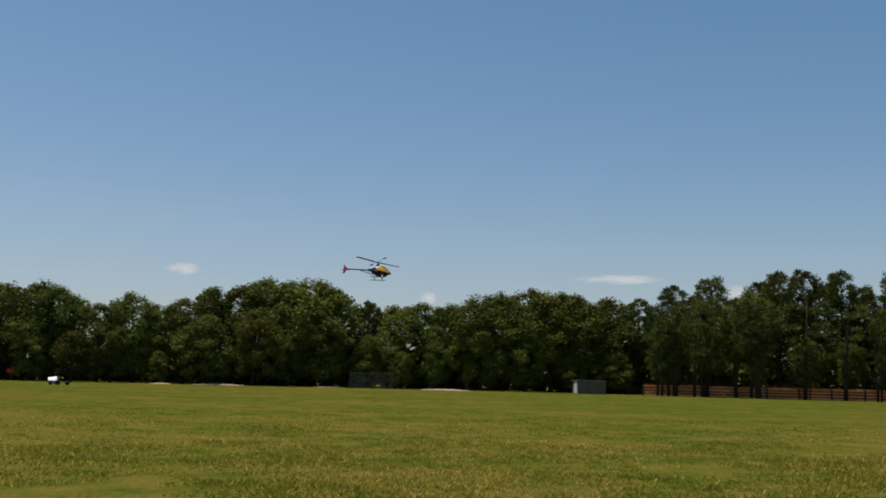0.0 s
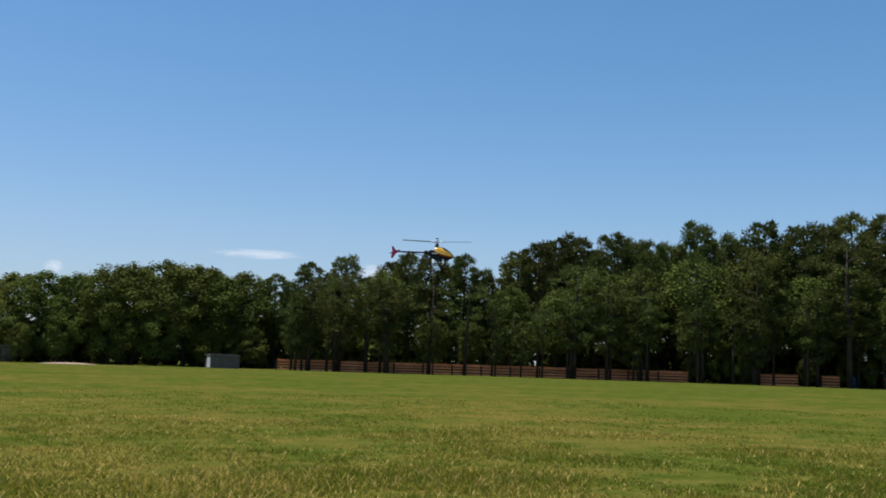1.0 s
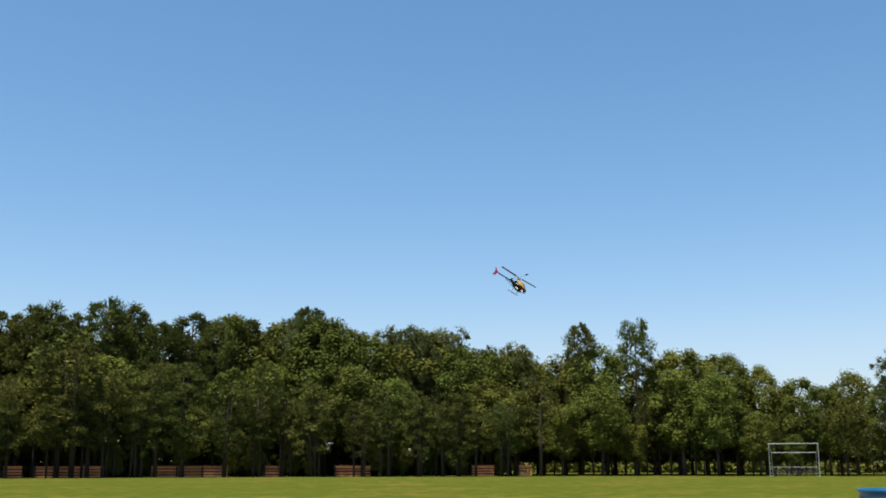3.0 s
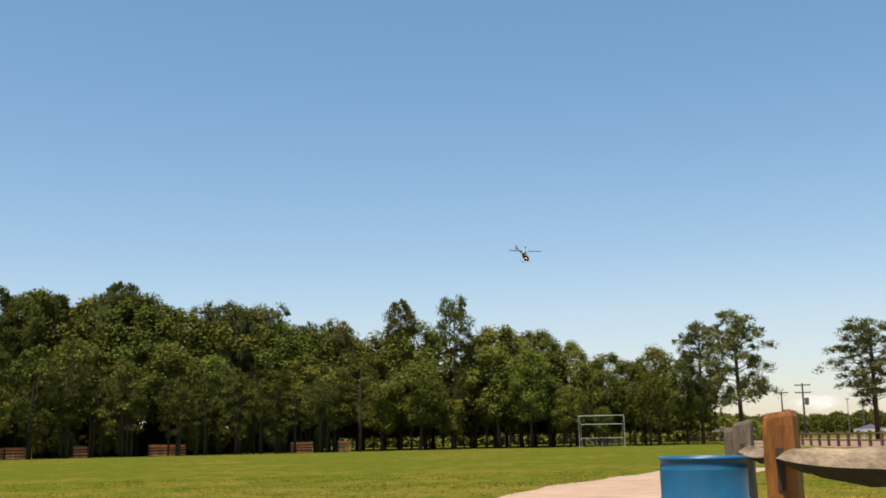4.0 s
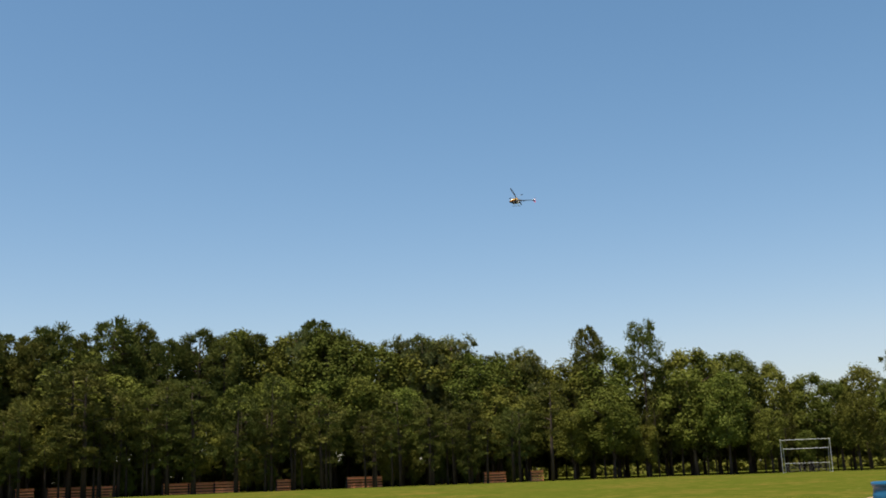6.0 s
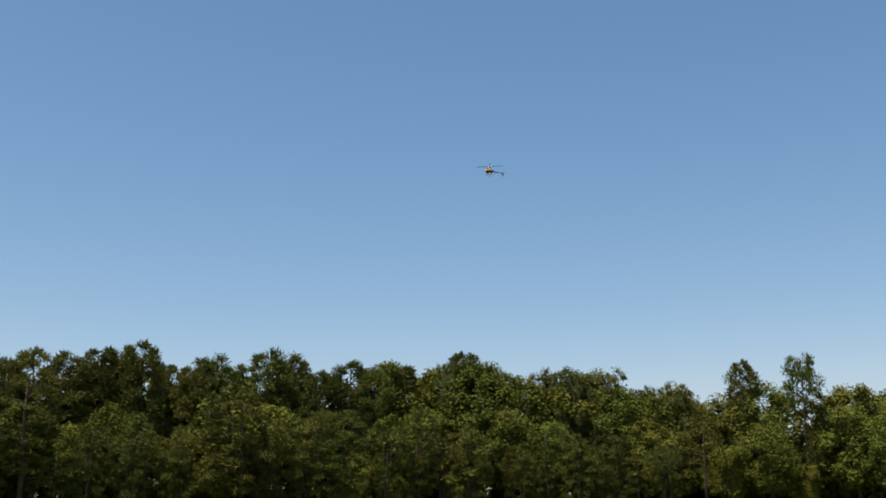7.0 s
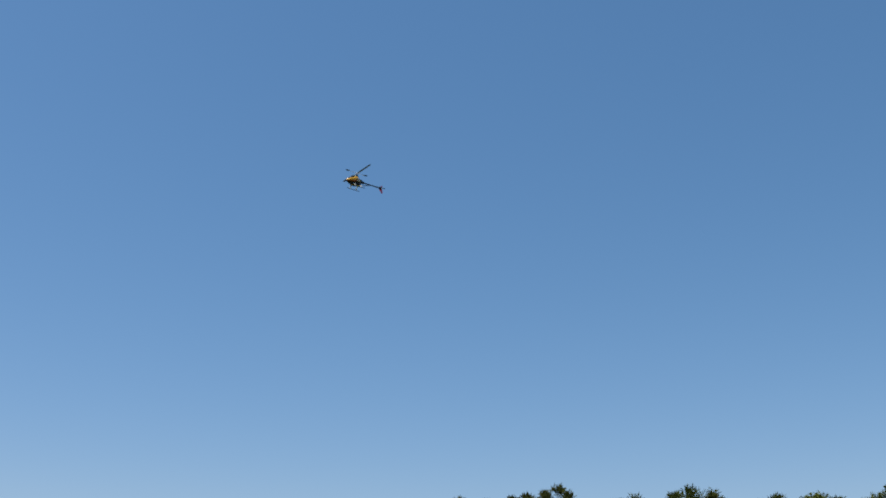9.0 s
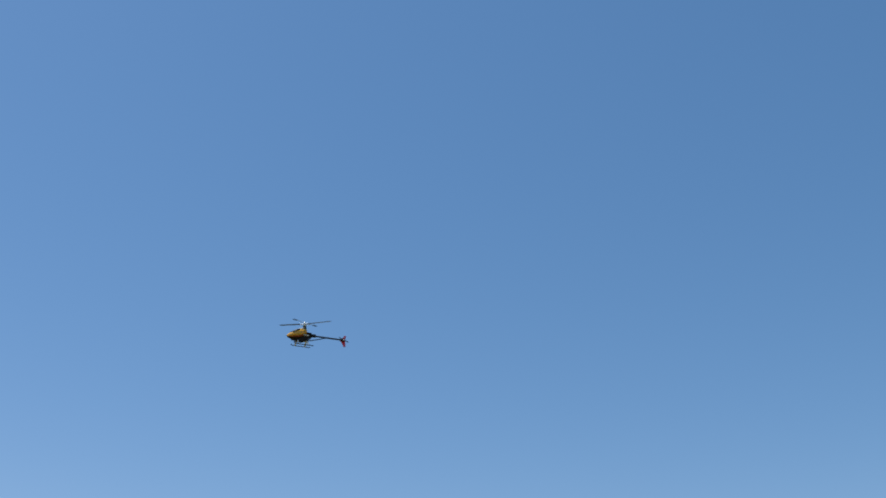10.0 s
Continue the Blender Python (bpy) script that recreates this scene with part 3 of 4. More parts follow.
def build_woods():
    for k, (az, el) in enumerate(WEST):
        d = 97 + tree_rng.uniform(-1.5, 1.5)
        plant("low" if tree_rng.random() < 0.6 else "broad", az, d, top(el, d), tree_rng.uniform(1.35, 1.7))
    for az, el in PINES:
        d = 99 + tree_rng.uniform(-2, 2.5)
        plant("pine", az, d, top(el, d), tree_rng.uniform(0.85, 1.05))
    for az, el in EAST:
        d = 98 + tree_rng.uniform(-2, 3)
        plant("broad", az, d, top(el, d) * (tree_rng.uniform(0.88, 0.98) if 66 < az < 77 else 1.03), tree_rng.uniform(1.05, 1.3))
    # the open pines that stand out
    for az, el, d, w, v in ((62.8, 8.1, 99, 0.6, 2), (64.5, 8.0, 99, 0.6, 1), (68.4, 7.5, 100, 0.9, 2), (69.5, 7.4, 98, 0.8, 0), (70.9, 7.4, 99, 1.0, 1), (73.3, 6.4, 98, 0.9, 2), (75.0, 6.4, 97, 0.85, 0), (94.4, 5.9, 97, 1.0, 2), (96.4, 6.3, 93, 1.3, 0), (102.9, 5.6, 112, 1.6, 1)):
        plant("lone", az, d, top(el, d) * 0.985, w, v)
    plant("high", 81.3, 96.5, top(7.65, 96.5), 0.72)
    plant("pine", 78.4, 97, top(7.55, 97), 0.75, 1)
    # the front row, then two rows behind
    az = -28.0
    while az < 93:
        d = 94.5 + tree_rng.uniform(-1, 1.2)
        west = az < 10.5
        k = tree_rng.choice((0.45, 0.6, 0.7, 0.8)) * tree_rng.uniform(0.9, 1.1)
        plant("low" if west else "broad", az, d, top(skyline(az), d) * k, tree_rng.uniform(1.4, 1.9) if west else tree_rng.uniform(1.15, 1.6))
        az += tree_rng.uniform(1.7, 2.7)
    az = -28.0
    while az < 92:
        d = 103 + tree_rng.uniform(-2, 2)
        plant("pine" if 11 < az < 60 and tree_rng.random() < 0.45 else "back", az, d, top(skyline(az), d) * (tree_rng.uniform(0.84, 0.93) if az > 10.5 else tree_rng.uniform(0.92, 0.985)), tree_rng.uniform(1.1, 1.4) * (1.0 if az > 10.5 else 1.2))
        az += tree_rng.uniform(1.7, 2.5)
    az = 11.0
    while az < 90:
        d = 108 + tree_rng.uniform(-2, 2)
        plant("back", az, d, top(skyline(az), d) * tree_rng.uniform(0.68, 0.8), tree_rng.uniform(1.2, 1.5))
        az += tree_rng.uniform(2.2, 3.2)
    # bare-stemmed pines before the fence
    az = 11.9
    while az < 76:
        for _ in range(tree_rng.choice((1, 1, 2, 3))):
            d = 89.6 + tree_rng.uniform(-0.5, 1.0)
            plant("stem", az + tree_rng.uniform(-0.4, 0.4), d, top(skyline(az), d) * tree_rng.uniform(0.3, 0.9), tree_rng.uniform(0.9, 1.5))
        az += tree_rng.uniform(1.4, 3.6)
    az = 12.2
    while az < 76:
        for _ in range(tree_rng.choice((1, 2, 3))):
            d = 90.2 + tree_rng.uniform(-0.6, 0.6)
            if not 40.2 < az < 41.6:
                plant("sapling", az + tree_rng.uniform(-0.45, 0.45), d, tree_rng.uniform(5.0, 8.5), tree_rng.uniform(1.0, 1.5))
        az += tree_rng.uniform(1.0, 2.4)
    # slender stems in the shade, the light field beyond showing between them
    az = 76.0
    while az < 93:
        d = 95 + tree_rng.uniform(0, 9)
        plant("stem", az, d, top(skyline(az), d) * tree_rng.uniform(0.5, 0.85), tree_rng.uniform(0.7, 1.0))
        az += tree_rng.uniform(0.35, 0.9)


def build_thicket(name, label, az0, az1, dist, deep, high, count, size, seed, base=0.0):
    """Undergrowth and far woods, as one mass of leaves."""
    rng = np.random.default_rng(seed)
    az = rng.uniform(az0, az1, count)
    d = dist + rng.uniform(0, deep, count)
    hh = np.array([high * (0.82 + 0.3 * noise.noise((a * 0.25, seed, 0.5)) + 0.25 * noise.noise((a * 1.3, seed, 4.5))) for a in az])
    z = base + (hh - base) * rng.uniform(0.0, 1, count) ** 1.05
    c = np.stack([d * np.sin(np.radians(az)), d * np.cos(np.radians(az)), np.maximum(z, 0.15)], 1)
    q = leaf_cloud(rng, c, np.full(count, size * 2.2), 14, size, size * 0.7)
    tagged(new(name, leaves_mesh(name, q, LEAF)), label, "woods", kind="stuff")


build_woods()
build_thicket("undergrowth", "dark tangled undergrowth beneath the trees", -30, 74, 101, 10, 4.6, 6800, 0.34, 3)
build_thicket("understory", "dark leafy lower boughs among the tree stems", 73, 95, 104, 9, 5.2, 2400, 0.3, 12, 1.5)
build_thicket("hedge", "low hedge and scrub beyond the trees", 72, 97.5, 124, 8, 2.3, 1500, 0.3, 8)
build_thicket("far_woods", "low dark green woods far behind the field", 115, 330, 235, 40, 5.6, 5500, 0.75, 5)
build_thicket("distant_woods", "low dark green woods beyond the rail fence", 92, 116, 240, 30, 5.6, 10000, 0.27, 6)


# ---- the red board fence at the wood ----
FENCE_RUNS = ((10.9, 33.0), (36.6, 38.5), (39.6, 40.5), (42.6, 45.7), (48.6, 49.5), (50.1, 53.5), (55.7, 59.6), (61.5, 62.5), (65.2, 67.1), (72.5, 73.7), (75.0, 75.7))
FENCE_DIST = 91.2


def build_board_fence():
    post = mesh_of("post", *box(-0.06, 0.06, -0.06, 0.06, -0.1, 0.86, 0.012), DARK_WOOD)
    lot = random.Random(6)
    for first, last in FENCE_RUNS:
        long = FENCE_DIST * radians(last - first)
        bays = max(1, round(long / 2.45))
        span = long / bays
        board = mesh_of("board", *box(-span / 2 + 0.01, span / 2 - 0.01, -0.02, 0.02, -0.07, 0.07, 0.006), RED_WOOD)
        cap = mesh_of("rail", *box(-span / 2 + 0.01, span / 2 - 0.01, -0.1, 0.05, -0.025, 0.025, 0.006), RED_WOOD)
        for i in range(bays):
            bay = first + (last - first) * (i + 0.5) / bays
            x, y = polar(bay, FENCE_DIST)
            f = thing("board_fence", "orange-red stained board fence panel with dark gaps, beside the wood", "fence", pose(x, y, lie(x, y), 0, 0, -bay), "board fence")
            for dx in (-span / 2, 0.0):
                p = new("post", post)
                p.parent, p.location = f, (dx, -0.085 if dx else 0.085, 0)
            for z in (0.1, 0.33, 0.56, 0.78):
                b = new("board", board)
                b.parent, b.matrix_basis = f, pose(0, 0, z + lot.uniform(-0.012, 0.012), lot.uniform(-4, 4), lot.uniform(-0.5, 0.5), 0)
            c = new("rail", cap)
            c.parent, c.location = f, (0, 0, 0.89)


build_board_fence()
for (_, gap_a), (gap_b, _) in zip(FENCE_RUNS, FENCE_RUNS[1:]):
    bush_az = gap_a + 0.4
    while bush_az < gap_b - 0.3:
        plant("low", bush_az, 91.8 + tree_rng.uniform(-0.4, 0.6), tree_rng.uniform(2.2, 4.2), tree_rng.uniform(1.0, 1.5))
        bush_az += tree_rng.uniform(0.9, 1.5)


# ---- the goal, the shed, the cage and other things along the far side ----
def build_goal():
    x, y = polar(89.15, 90)
    g = thing("football_goal", "white tubular football goal with a lower frame behind", "goal", pose(x, y, 0, 0, 0, -89.15))
    w, h = 1.88, 2.6
    for s in (-1, 1):
        part("post", tube([(s * w, 0, 0), (s * w, 0, h)], 0.02), WHITE_PIPE, g)
        part("side_bar", tube([(s * w, 0, h), (s * (w - 0.15), 0.9, 1.9), (s * (w - 0.2), 1.6, 0.05)], 0.02), WHITE_PIPE, g)
        part("ground_bar", tube([(s * w, 0, 0.05), (s * (w - 0.2), 1.6, 0.05)], 0.014), WHITE_PIPE, g)
    part("net", joined(*[tube([(-w + 0.22 + k * (w - 0.22) / 9, 1.58, 0.06), (-w + 0.22 + k * (w - 0.22) / 9, 1.58, 0.74)], 0.006, 4) for k in range(19)],
                       *[tube([(-w + 0.2, 1.575, 0.15 + 0.12 * k), (w - 0.2, 1.575, 0.15 + 0.12 * k)], 0.006, 4) for k in range(5)]), DARK_METAL, g, "slack dark net low at the back")
    part("crossbar", tube([(-w, 0, h), (w, 0, h)], 0.02), WHITE_PIPE, g)
    part("upper_bar", tube([(-w + 0.15, 0.9, 1.9), (w - 0.15, 0.9, 1.9)], 0.02), WHITE_PIPE, g)
    part("back_bar", tube([(-w + 0.2, 1.6, 0.75), (w - 0.2, 1.6, 0.75)], 0.014), WHITE_PIPE, g)


def build_shed():
    x, y = polar(8.05, 91)
    s = thing("shed", "small grey metal shed with a white door by the trees", "shed", pose(x, y, 0, 0, 0, -8.05 + 14))
    w, d, h = 1.2, 1.0, 1.05
    part("wall", box(-w, w, -d, d, 0, h), TAN_METAL, s)
    part("roof", joined(box(-w - 0.08, w + 0.08, -d - 0.1, d + 0.1, h + 0.003, h + 0.07), box(-w, w, -d * 0.4, d * 0.4, h + 0.07, h + 0.12)), TAN_METAL, s)
    part("door", box(-w - 0.03, -w - 0.003, -0.75, 0.35, 0.04, h - 0.06), WHITE_PAINT, s)
    for i in range(7):
        part("rib", box(-w + 0.15 + i * 0.35, -w + 0.2 + i * 0.35, -d - 0.025, -d - 0.003, 0.03, h - 0.03), TAN_METAL, s)


def build_cage():
    x, y = polar(-3.7, 91.5)
    c = thing("backstop", "dark wire-mesh backstop on steel posts at the wood's edge", "backstop", pose(x, y, 0, 0, 0, 3.7))
    for i in range(5):
        part("post", tube([(-1.9 + i * 0.95, 0, 0), (-1.9 + i * 0.95, 0, 1.35)], 0.035, 6), DARK_METAL, c)
    for z in (0.08, 1.32):
        part("rail", tube([(-1.9, 0, z), (1.9, 0, z)], 0.03, 6), DARK_METAL, c)
    wires = [tube([(-1.9 + 0.19 * i, 0.02, 0.08), (-1.9 + 0.19 * i, 0.02, 1.32)], 0.008, 4) for i in range(21)]
    wires += [tube([(-1.9, 0.025, 0.2 + 0.16 * i), (1.9, 0.025, 0.2 + 0.16 * i)], 0.008, 4) for i in range(7)]
    part("mesh", joined(*wires), DARK_METAL, c, "grey wire mesh")


def build_cart():
    x, y = polar(-20.0, 74)
    c = thing("garden_tractor", "small white garden tractor with a dark trailer on the grass", "tractor", pose(x, y, 0, 0, 0, 20) @ Matrix.Diagonal((0.66, 0.66, 0.6, 1)))
    # a hood that slopes down to the near side, tipped up over the engine
    wedge = [(x_, y_, z_) for x_ in (-0.66, 0.16) for y_, z_ in ((-0.36, 0.40), (-0.36, 0.50), (0.3, 0.92 if x_ > 0 else 0.80), (0.3, 0.40))]
    hood = joined((wedge, [(0, 1, 2, 3), (7, 6, 5, 4), (0, 4, 5, 1), (1, 5, 6, 2), (2, 6, 7, 3), (3, 7, 4, 0)]), box(-0.6, 0.1, -0.25, 0.25, 0.29, 0.42, 0.02))
    part("hood", hood, WHITE_PAINT, c, "white sheet-metal hood")
    part("seat", joined(box(-0.02, 0.3, -0.2, 0.2, 0.6, 0.67, 0.02), box(0.25, 0.32, -0.2, 0.2, 0.62, 0.9, 0.02)), WHITE_PAINT, c)
    part("chassis", box(-0.6, 0.45, -0.22, 0.22, 0.16, 0.29, 0.03), DARK_METAL, c)
    for wx, r in ((-0.42, 0.2), (0.25, 0.27)):
        for s in (-1, 1):
            part("wheel", lathe([(0.05, s * 0.26), (r * 0.9, s * 0.26), (r, s * 0.31), (r * 0.9, s * 0.38), (0.05, s * 0.38)], 16, "y"), RUBBER, c, at=pose(wx, 0, r))
    part("drawbar", tube([(0.45, 0, 0.22), (0.8, 0, 0.25)], 0.03, 6), DARK_METAL, c)
    part("trailer_bed", joined(box(0.8, 1.5, -0.3, 0.3, 0.25, 0.3), box(0.8, 0.83, -0.3, 0.3, 0.3, 0.5), box(1.47, 1.5, -0.3, 0.3, 0.3, 0.5)), DARK_METAL, c)
    for s in (-1, 1):
        part("wheel", lathe([(0.05, s * 0.32), (0.2, s * 0.32), (0.22, s * 0.36), (0.2, s * 0.41), (0.05, s * 0.41)], 16, "y"), RUBBER, c, at=pose(1.15, 0, 0.22))


def build_flag(az, dist, high):
    x, y = polar(az, dist)
    f = thing("corner_flag", "small red flag on a thin pole", "flag", pose(x, y, 0, 0, 0, -az))
    part("pole", tube([(0, 0, 0), (0.06, 0, high)], 0.016, 6), DARK_METAL, f)
    vs, fs = [], []
    for i in range(7):
        for z in (high, high - 0.3 + 0.02 * i):
            for o in (-0.006, 0.006):
                vs.append((0.06 + i * 0.065, 0.04 * math.sin(i * 1.2) + o, z - 0.02 * i))
    for i in range(6):
        a = i * 4
        fs += [(a, a + 4, a + 6, a + 2), (a + 1, a + 3, a + 7, a + 5), (a, a + 1, a + 5, a + 4), (a + 2, a + 6, a + 7, a + 3)]
    part("cloth", (vs, fs), RED_CLOTH, f)


def build_shelter():
    x, y = polar(94.4, 116)
    s = thing("bleachers", "low bleachers with a white roof and pipe rails", "bleachers", pose(x, y, 0, 0, 0, -94.4))
    part("roof", box(-2.9, -0.9, -0.8, 0.8, 1.2, 1.28), WHITE_PAINT, s, "flat white roof")
    for px in (-2.8, -1.0):
        part("post", tube([(px, -0.7, 0), (px, -0.7, 1.2)], 0.04, 6), DARK_WOOD, s)
        part("post", tube([(px, 0.7, 0), (px, 0.7, 1.2)], 0.04, 6), DARK_WOOD, s)
    for i in range(3):
        part("bench", box(-0.6, 2.4, -0.6 + i * 0.5, -0.3 + i * 0.5, 0.3 + i * 0.32, 0.34 + i * 0.32), BROWN_WOOD, s)
        part("rail", tube([(-0.6, 1.0, 1.15 + i * 0.2), (2.4, 1.0, 1.15 + i * 0.2)], 0.025, 6), WHITE_PIPE, s)
    for px in (-0.6, 0.9, 2.4):
        part("post", tube([(px, 1.0, 0), (px, 1.0, 1.6)], 0.035, 6), BROWN_WOOD, s)
    part("frame", joined(box(-0.6, -0.54, -0.5, 0.9, 0, 0.3), box(2.34, 2.4, -0.5, 0.9, 0, 0.3), box(-0.6, -0.54, 0.0, 0.9, 0.3, 0.62), box(2.34, 2.4, 0.0, 0.9, 0.3, 0.62),
                         box(-0.6, -0.54, 0.5, 0.9, 0.62, 0.94), box(2.34, 2.4, 0.5, 0.9, 0.62, 0.94)), DARK_METAL, s)


def build_pole(az, dist, el, arms, transformer=False, slim=False):
    x, y = polar(az, dist)
    h = top(el, dist)
    p = thing("light_pole" if slim else "utility_pole", "slim pale floodlight pole beyond the fence" if slim else "dark wooden utility pole with crossarms beyond the fence",
              "pole", pose(x, y, 0, 0, 0, -az + 12), "slim poles" if slim else "utility poles")
    part("mast", tube([(0, 0, 0), (0, 0, h)], [0.16, 0.1] if not slim else [0.06, 0.04], 8), GREY_METAL if slim else DARK_WOOD, p)
    for i in range(arms):
        z = h - 0.25 - i * 1.0
        part("crossarm", box(-1.05, 1.05, -0.16, -0.1, z - 0.07, z + 0.07), DARK_WOOD, p)
        for ix in (-0.95, -0.5, 0.5, 0.95):
            part("insulator", lathe([(0.03, z + 0.07), (0.06, z + 0.13), (0.05, z + 0.2), (0.02, z + 0.22)], 8), WHITE_PIPE, p, at=pose(ix, -0.13, 0))
    if transformer:
        part("transformer", lathe([(0.05, h - 2.9), (0.28, h - 2.85), (0.3, h - 2.0), (0.1, h - 1.9)], 14), GREY_METAL, p, at=pose(0.45, 0, 0))
    if slim:
        part("lamp_head", box(-0.25, 0.25, -0.08, 0.08, h, h + 0.1, 0.03), DARK_METAL, p)


def build_tent():
    x, y = polar(102.6, 128)
    t = thing("canopy_tent", "purple and white pop-up canopy tent beyond the rail fence", "tent", pose(x, y, 0, 0, 0, -80))
    w, h, pk = 1.4, 1.05, 1.6
    vs = [(-w, -w, h), (w, -w, h), (w, w, h), (-w, w, h), (0, 0, pk), (-w, -w, h - 0.25), (w, -w, h - 0.25), (w, w, h - 0.25), (-w, w, h - 0.25)]
    part("roof", (vs[:5], [(0, 1, 4), (1, 2, 4), (2, 3, 4), (3, 0, 4), (0, 3, 2, 1)]), PURPLE_CLOTH, t)
    part("valance", joined(box(-w, w, -w - 0.02, -w, h - 0.28, h), box(-w, w, w, w + 0.02, h - 0.28, h), box(-w - 0.02, -w, -w, w, h - 0.28, h), box(w, w + 0.02, -w, w, h - 0.28, h)), WHITE_PIPE, t, "white valance")
    for sx in (-1, 1):
        for sy in (-1, 1):
            part("leg", tube([(sx * w * 0.98, sy * w * 0.98, 0), (sx * w * 0.98, sy * w * 0.98, h)], 0.03, 6), WHITE_PIPE, t)


def build_far_rail_fence():
    """A brown post and rail fence that runs off to the side."""
    post = mesh_of("post", *box(-0.08, 0.08, -0.08, 0.08, 0, 0.98, 0.015), BROWN_WOOD)
    rail = mesh_of("rail", *tube([(0, 0, 0), (0.9, 0.01, -0.02), (1.75, 0, 0)], [0.05, 0.06, 0.05], 6), BROWN_WOOD)
    a, b = Vector((*polar(98.2, 84), 0)), Vector((*polar(109.5, 52), 0))
    n = int((b - a).length / 1.7)
    turn = math.degrees(math.atan2(b.y - a.y, b.x - a.x))
    for i in range(n):
        p = a.lerp(b, i / n)
        f = thing("rail_fence", "brown wooden post and rail fence across the grass", "fence", pose(p.x, p.y, 0, 0, 0, turn), "far rail fence")
        o = new("post", post)
        o.parent = f
        for z in (0.42, 0.82):
            o = new("rail", rail)
            o.parent, o.location = f, (0, 0, z)


def build_house(az, dist, w, wall_h, roof_h, label):
    x, y = polar(az, dist)
    h = thing("outbuilding", label, "building", pose(x, y, 0, 0, 0, -az + 6))
    part("wall", box(-w, w, -2, 2, 0, wall_h), GREY_METAL, h)
    vs = [(-w - 0.3, -2.4, wall_h), (w + 0.3, -2.4, wall_h), (w + 0.3, 2.4, wall_h), (-w - 0.3, 2.4, wall_h), (-w - 0.3, 0, wall_h + roof_h), (w + 0.3, 0, wall_h + roof_h)]
    part("roof", (vs, [(0, 1, 5, 4), (2, 3, 4, 5), (1, 2, 5), (3, 0, 4), (3, 2, 1, 0)]), WHITE_PAINT, h, "pale metal roof")
    part("door", box(-0.5, 0.4, -2.03, -2.003, 0.02, wall_h - 0.2), WHITE_PAINT, h)


def drum_profile(r, h):
    return [(0.02, 0.0), (r * 0.90, 0.0), (r * 0.97, 0.03), (r * 0.985, 0.07), (r * 0.97, h * 0.27), (r, h * 0.285), (r, h * 0.31), (r * 0.97, h * 0.325),
            (r * 0.97, h * 0.68), (r, h * 0.69), (r, h * 0.71), (r * 0.975, h * 0.72), (r * 0.985, h - 0.085), (r * 0.98, h - 0.072), (r * 0.965, h - 0.064), (r * 0.965, h - 0.03),
            (r * 0.985, h - 0.022), (r * 1.0, h - 0.012), (r * 0.99, h), (r * 0.95, h - 0.002), (r * 0.94, h - 0.02), (0.02, h - 0.022)]


def build_drum(az, dist, r, h):
    x, y = polar(az, dist)
    d = thing("drum", "blue plastic barrel standing on the dirt beside the rail fence", "barrel", pose(x, y, lie(x, y)), "blue barrels")
    part("body", lathe(drum_profile(r, h), 48), BLUE_PLASTIC, d, smooth=True)
    for a in (0.6, 3.6):
        part("bung", lathe([(0.005, h - 0.022), (0.035, h - 0.021), (0.033, h - 0.008), (0.005, h - 0.007)], 14), BLUE_PLASTIC, d, at=pose(0.2 * math.cos(a), 0.2 * math.sin(a), 0))


# ---- the split-rail fence close by ----
def rough_post(w, d, h, seed, skew):
    """A hewn post: uneven faces, worn and sloping top."""
    rng = random.Random(seed)
    vs, fs, n = [], [], 12
    zs = [-0.2, 0.0, 0.15, 0.35, 0.55, 0.75, 0.9, h - 0.07, h - 0.025, h]
    for i, z in enumerate(zs):
        k = 1.0 if i < 8 else (0.97 if i == 8 else 0.84)
        for j in range(n):
            a = 2 * math.pi * (j + 0.5) / n
            c, s = math.cos(a), math.sin(a)
            sq = 1 / max(abs(c), abs(s)) ** 0.95
            o = rng.uniform(0.965, 1.03)
            vs.append((c * sq * w / 2 * k * o, s * sq * d / 2 * k * o, z + (skew * c + rng.uniform(-0.006, 0.006) if i >= 7 else 0)))
    m = len(zs)
    for i in range(m - 1):
        fs += [(i * n + j, i * n + (j + 1) % n, (i + 1) * n + (j + 1) % n, (i + 1) * n + j) for j in range(n)]
    return vs, fs + [tuple(range((m - 1) * n, m * n))]


def rough_rail(a, b, w, h0, h1, seed, sag=0.03):
    """A split rail: wedge-shaped, waney, thinner at its ends."""
    rng = random.Random(seed)
    a, b = Vector(a), Vector(b)
    d = (b - a).normalized()
    side = d.cross(Vector((0, 0, 1))).normalized()
    up = side.cross(d)
    vs, fs, n, rows = [], [], 8, 15
    shape = [(-0.5, -0.2), (-0.48, 0.3), (-0.25, 0.5), (0.1, 0.36), (0.5, -0.02), (0.24, -0.24), (-0.1, -0.5), (-0.4, -0.45)]
    for i in range(rows):
        u = i / (rows - 1)
        h = h0 + (h1 - h0) * u
        k = 0.72 + 0.28 * min(1, 6 * u, 6 * (1 - u))
        wob = 0.005 * math.sin(7 * u + seed)
        c = a.lerp(b, u) + up * (-sag * math.sin(math.pi * u) + wob)
        for sx, sz in shape:
            vs.append(tuple(c + side * (sx * w * k * rng.uniform(0.93, 1.07)) + up * (sz * h * k * rng.uniform(0.93, 1.07))))
    for i in range(rows - 1):
        fs += [(i * n + j, i * n + (j + 1) % n, (i + 1) * n + (j + 1) % n, (i + 1) * n + j) for j in range(n)]
    return vs, fs + [tuple(range(n))[::-1], tuple(range((rows - 1) * n, rows * n))]


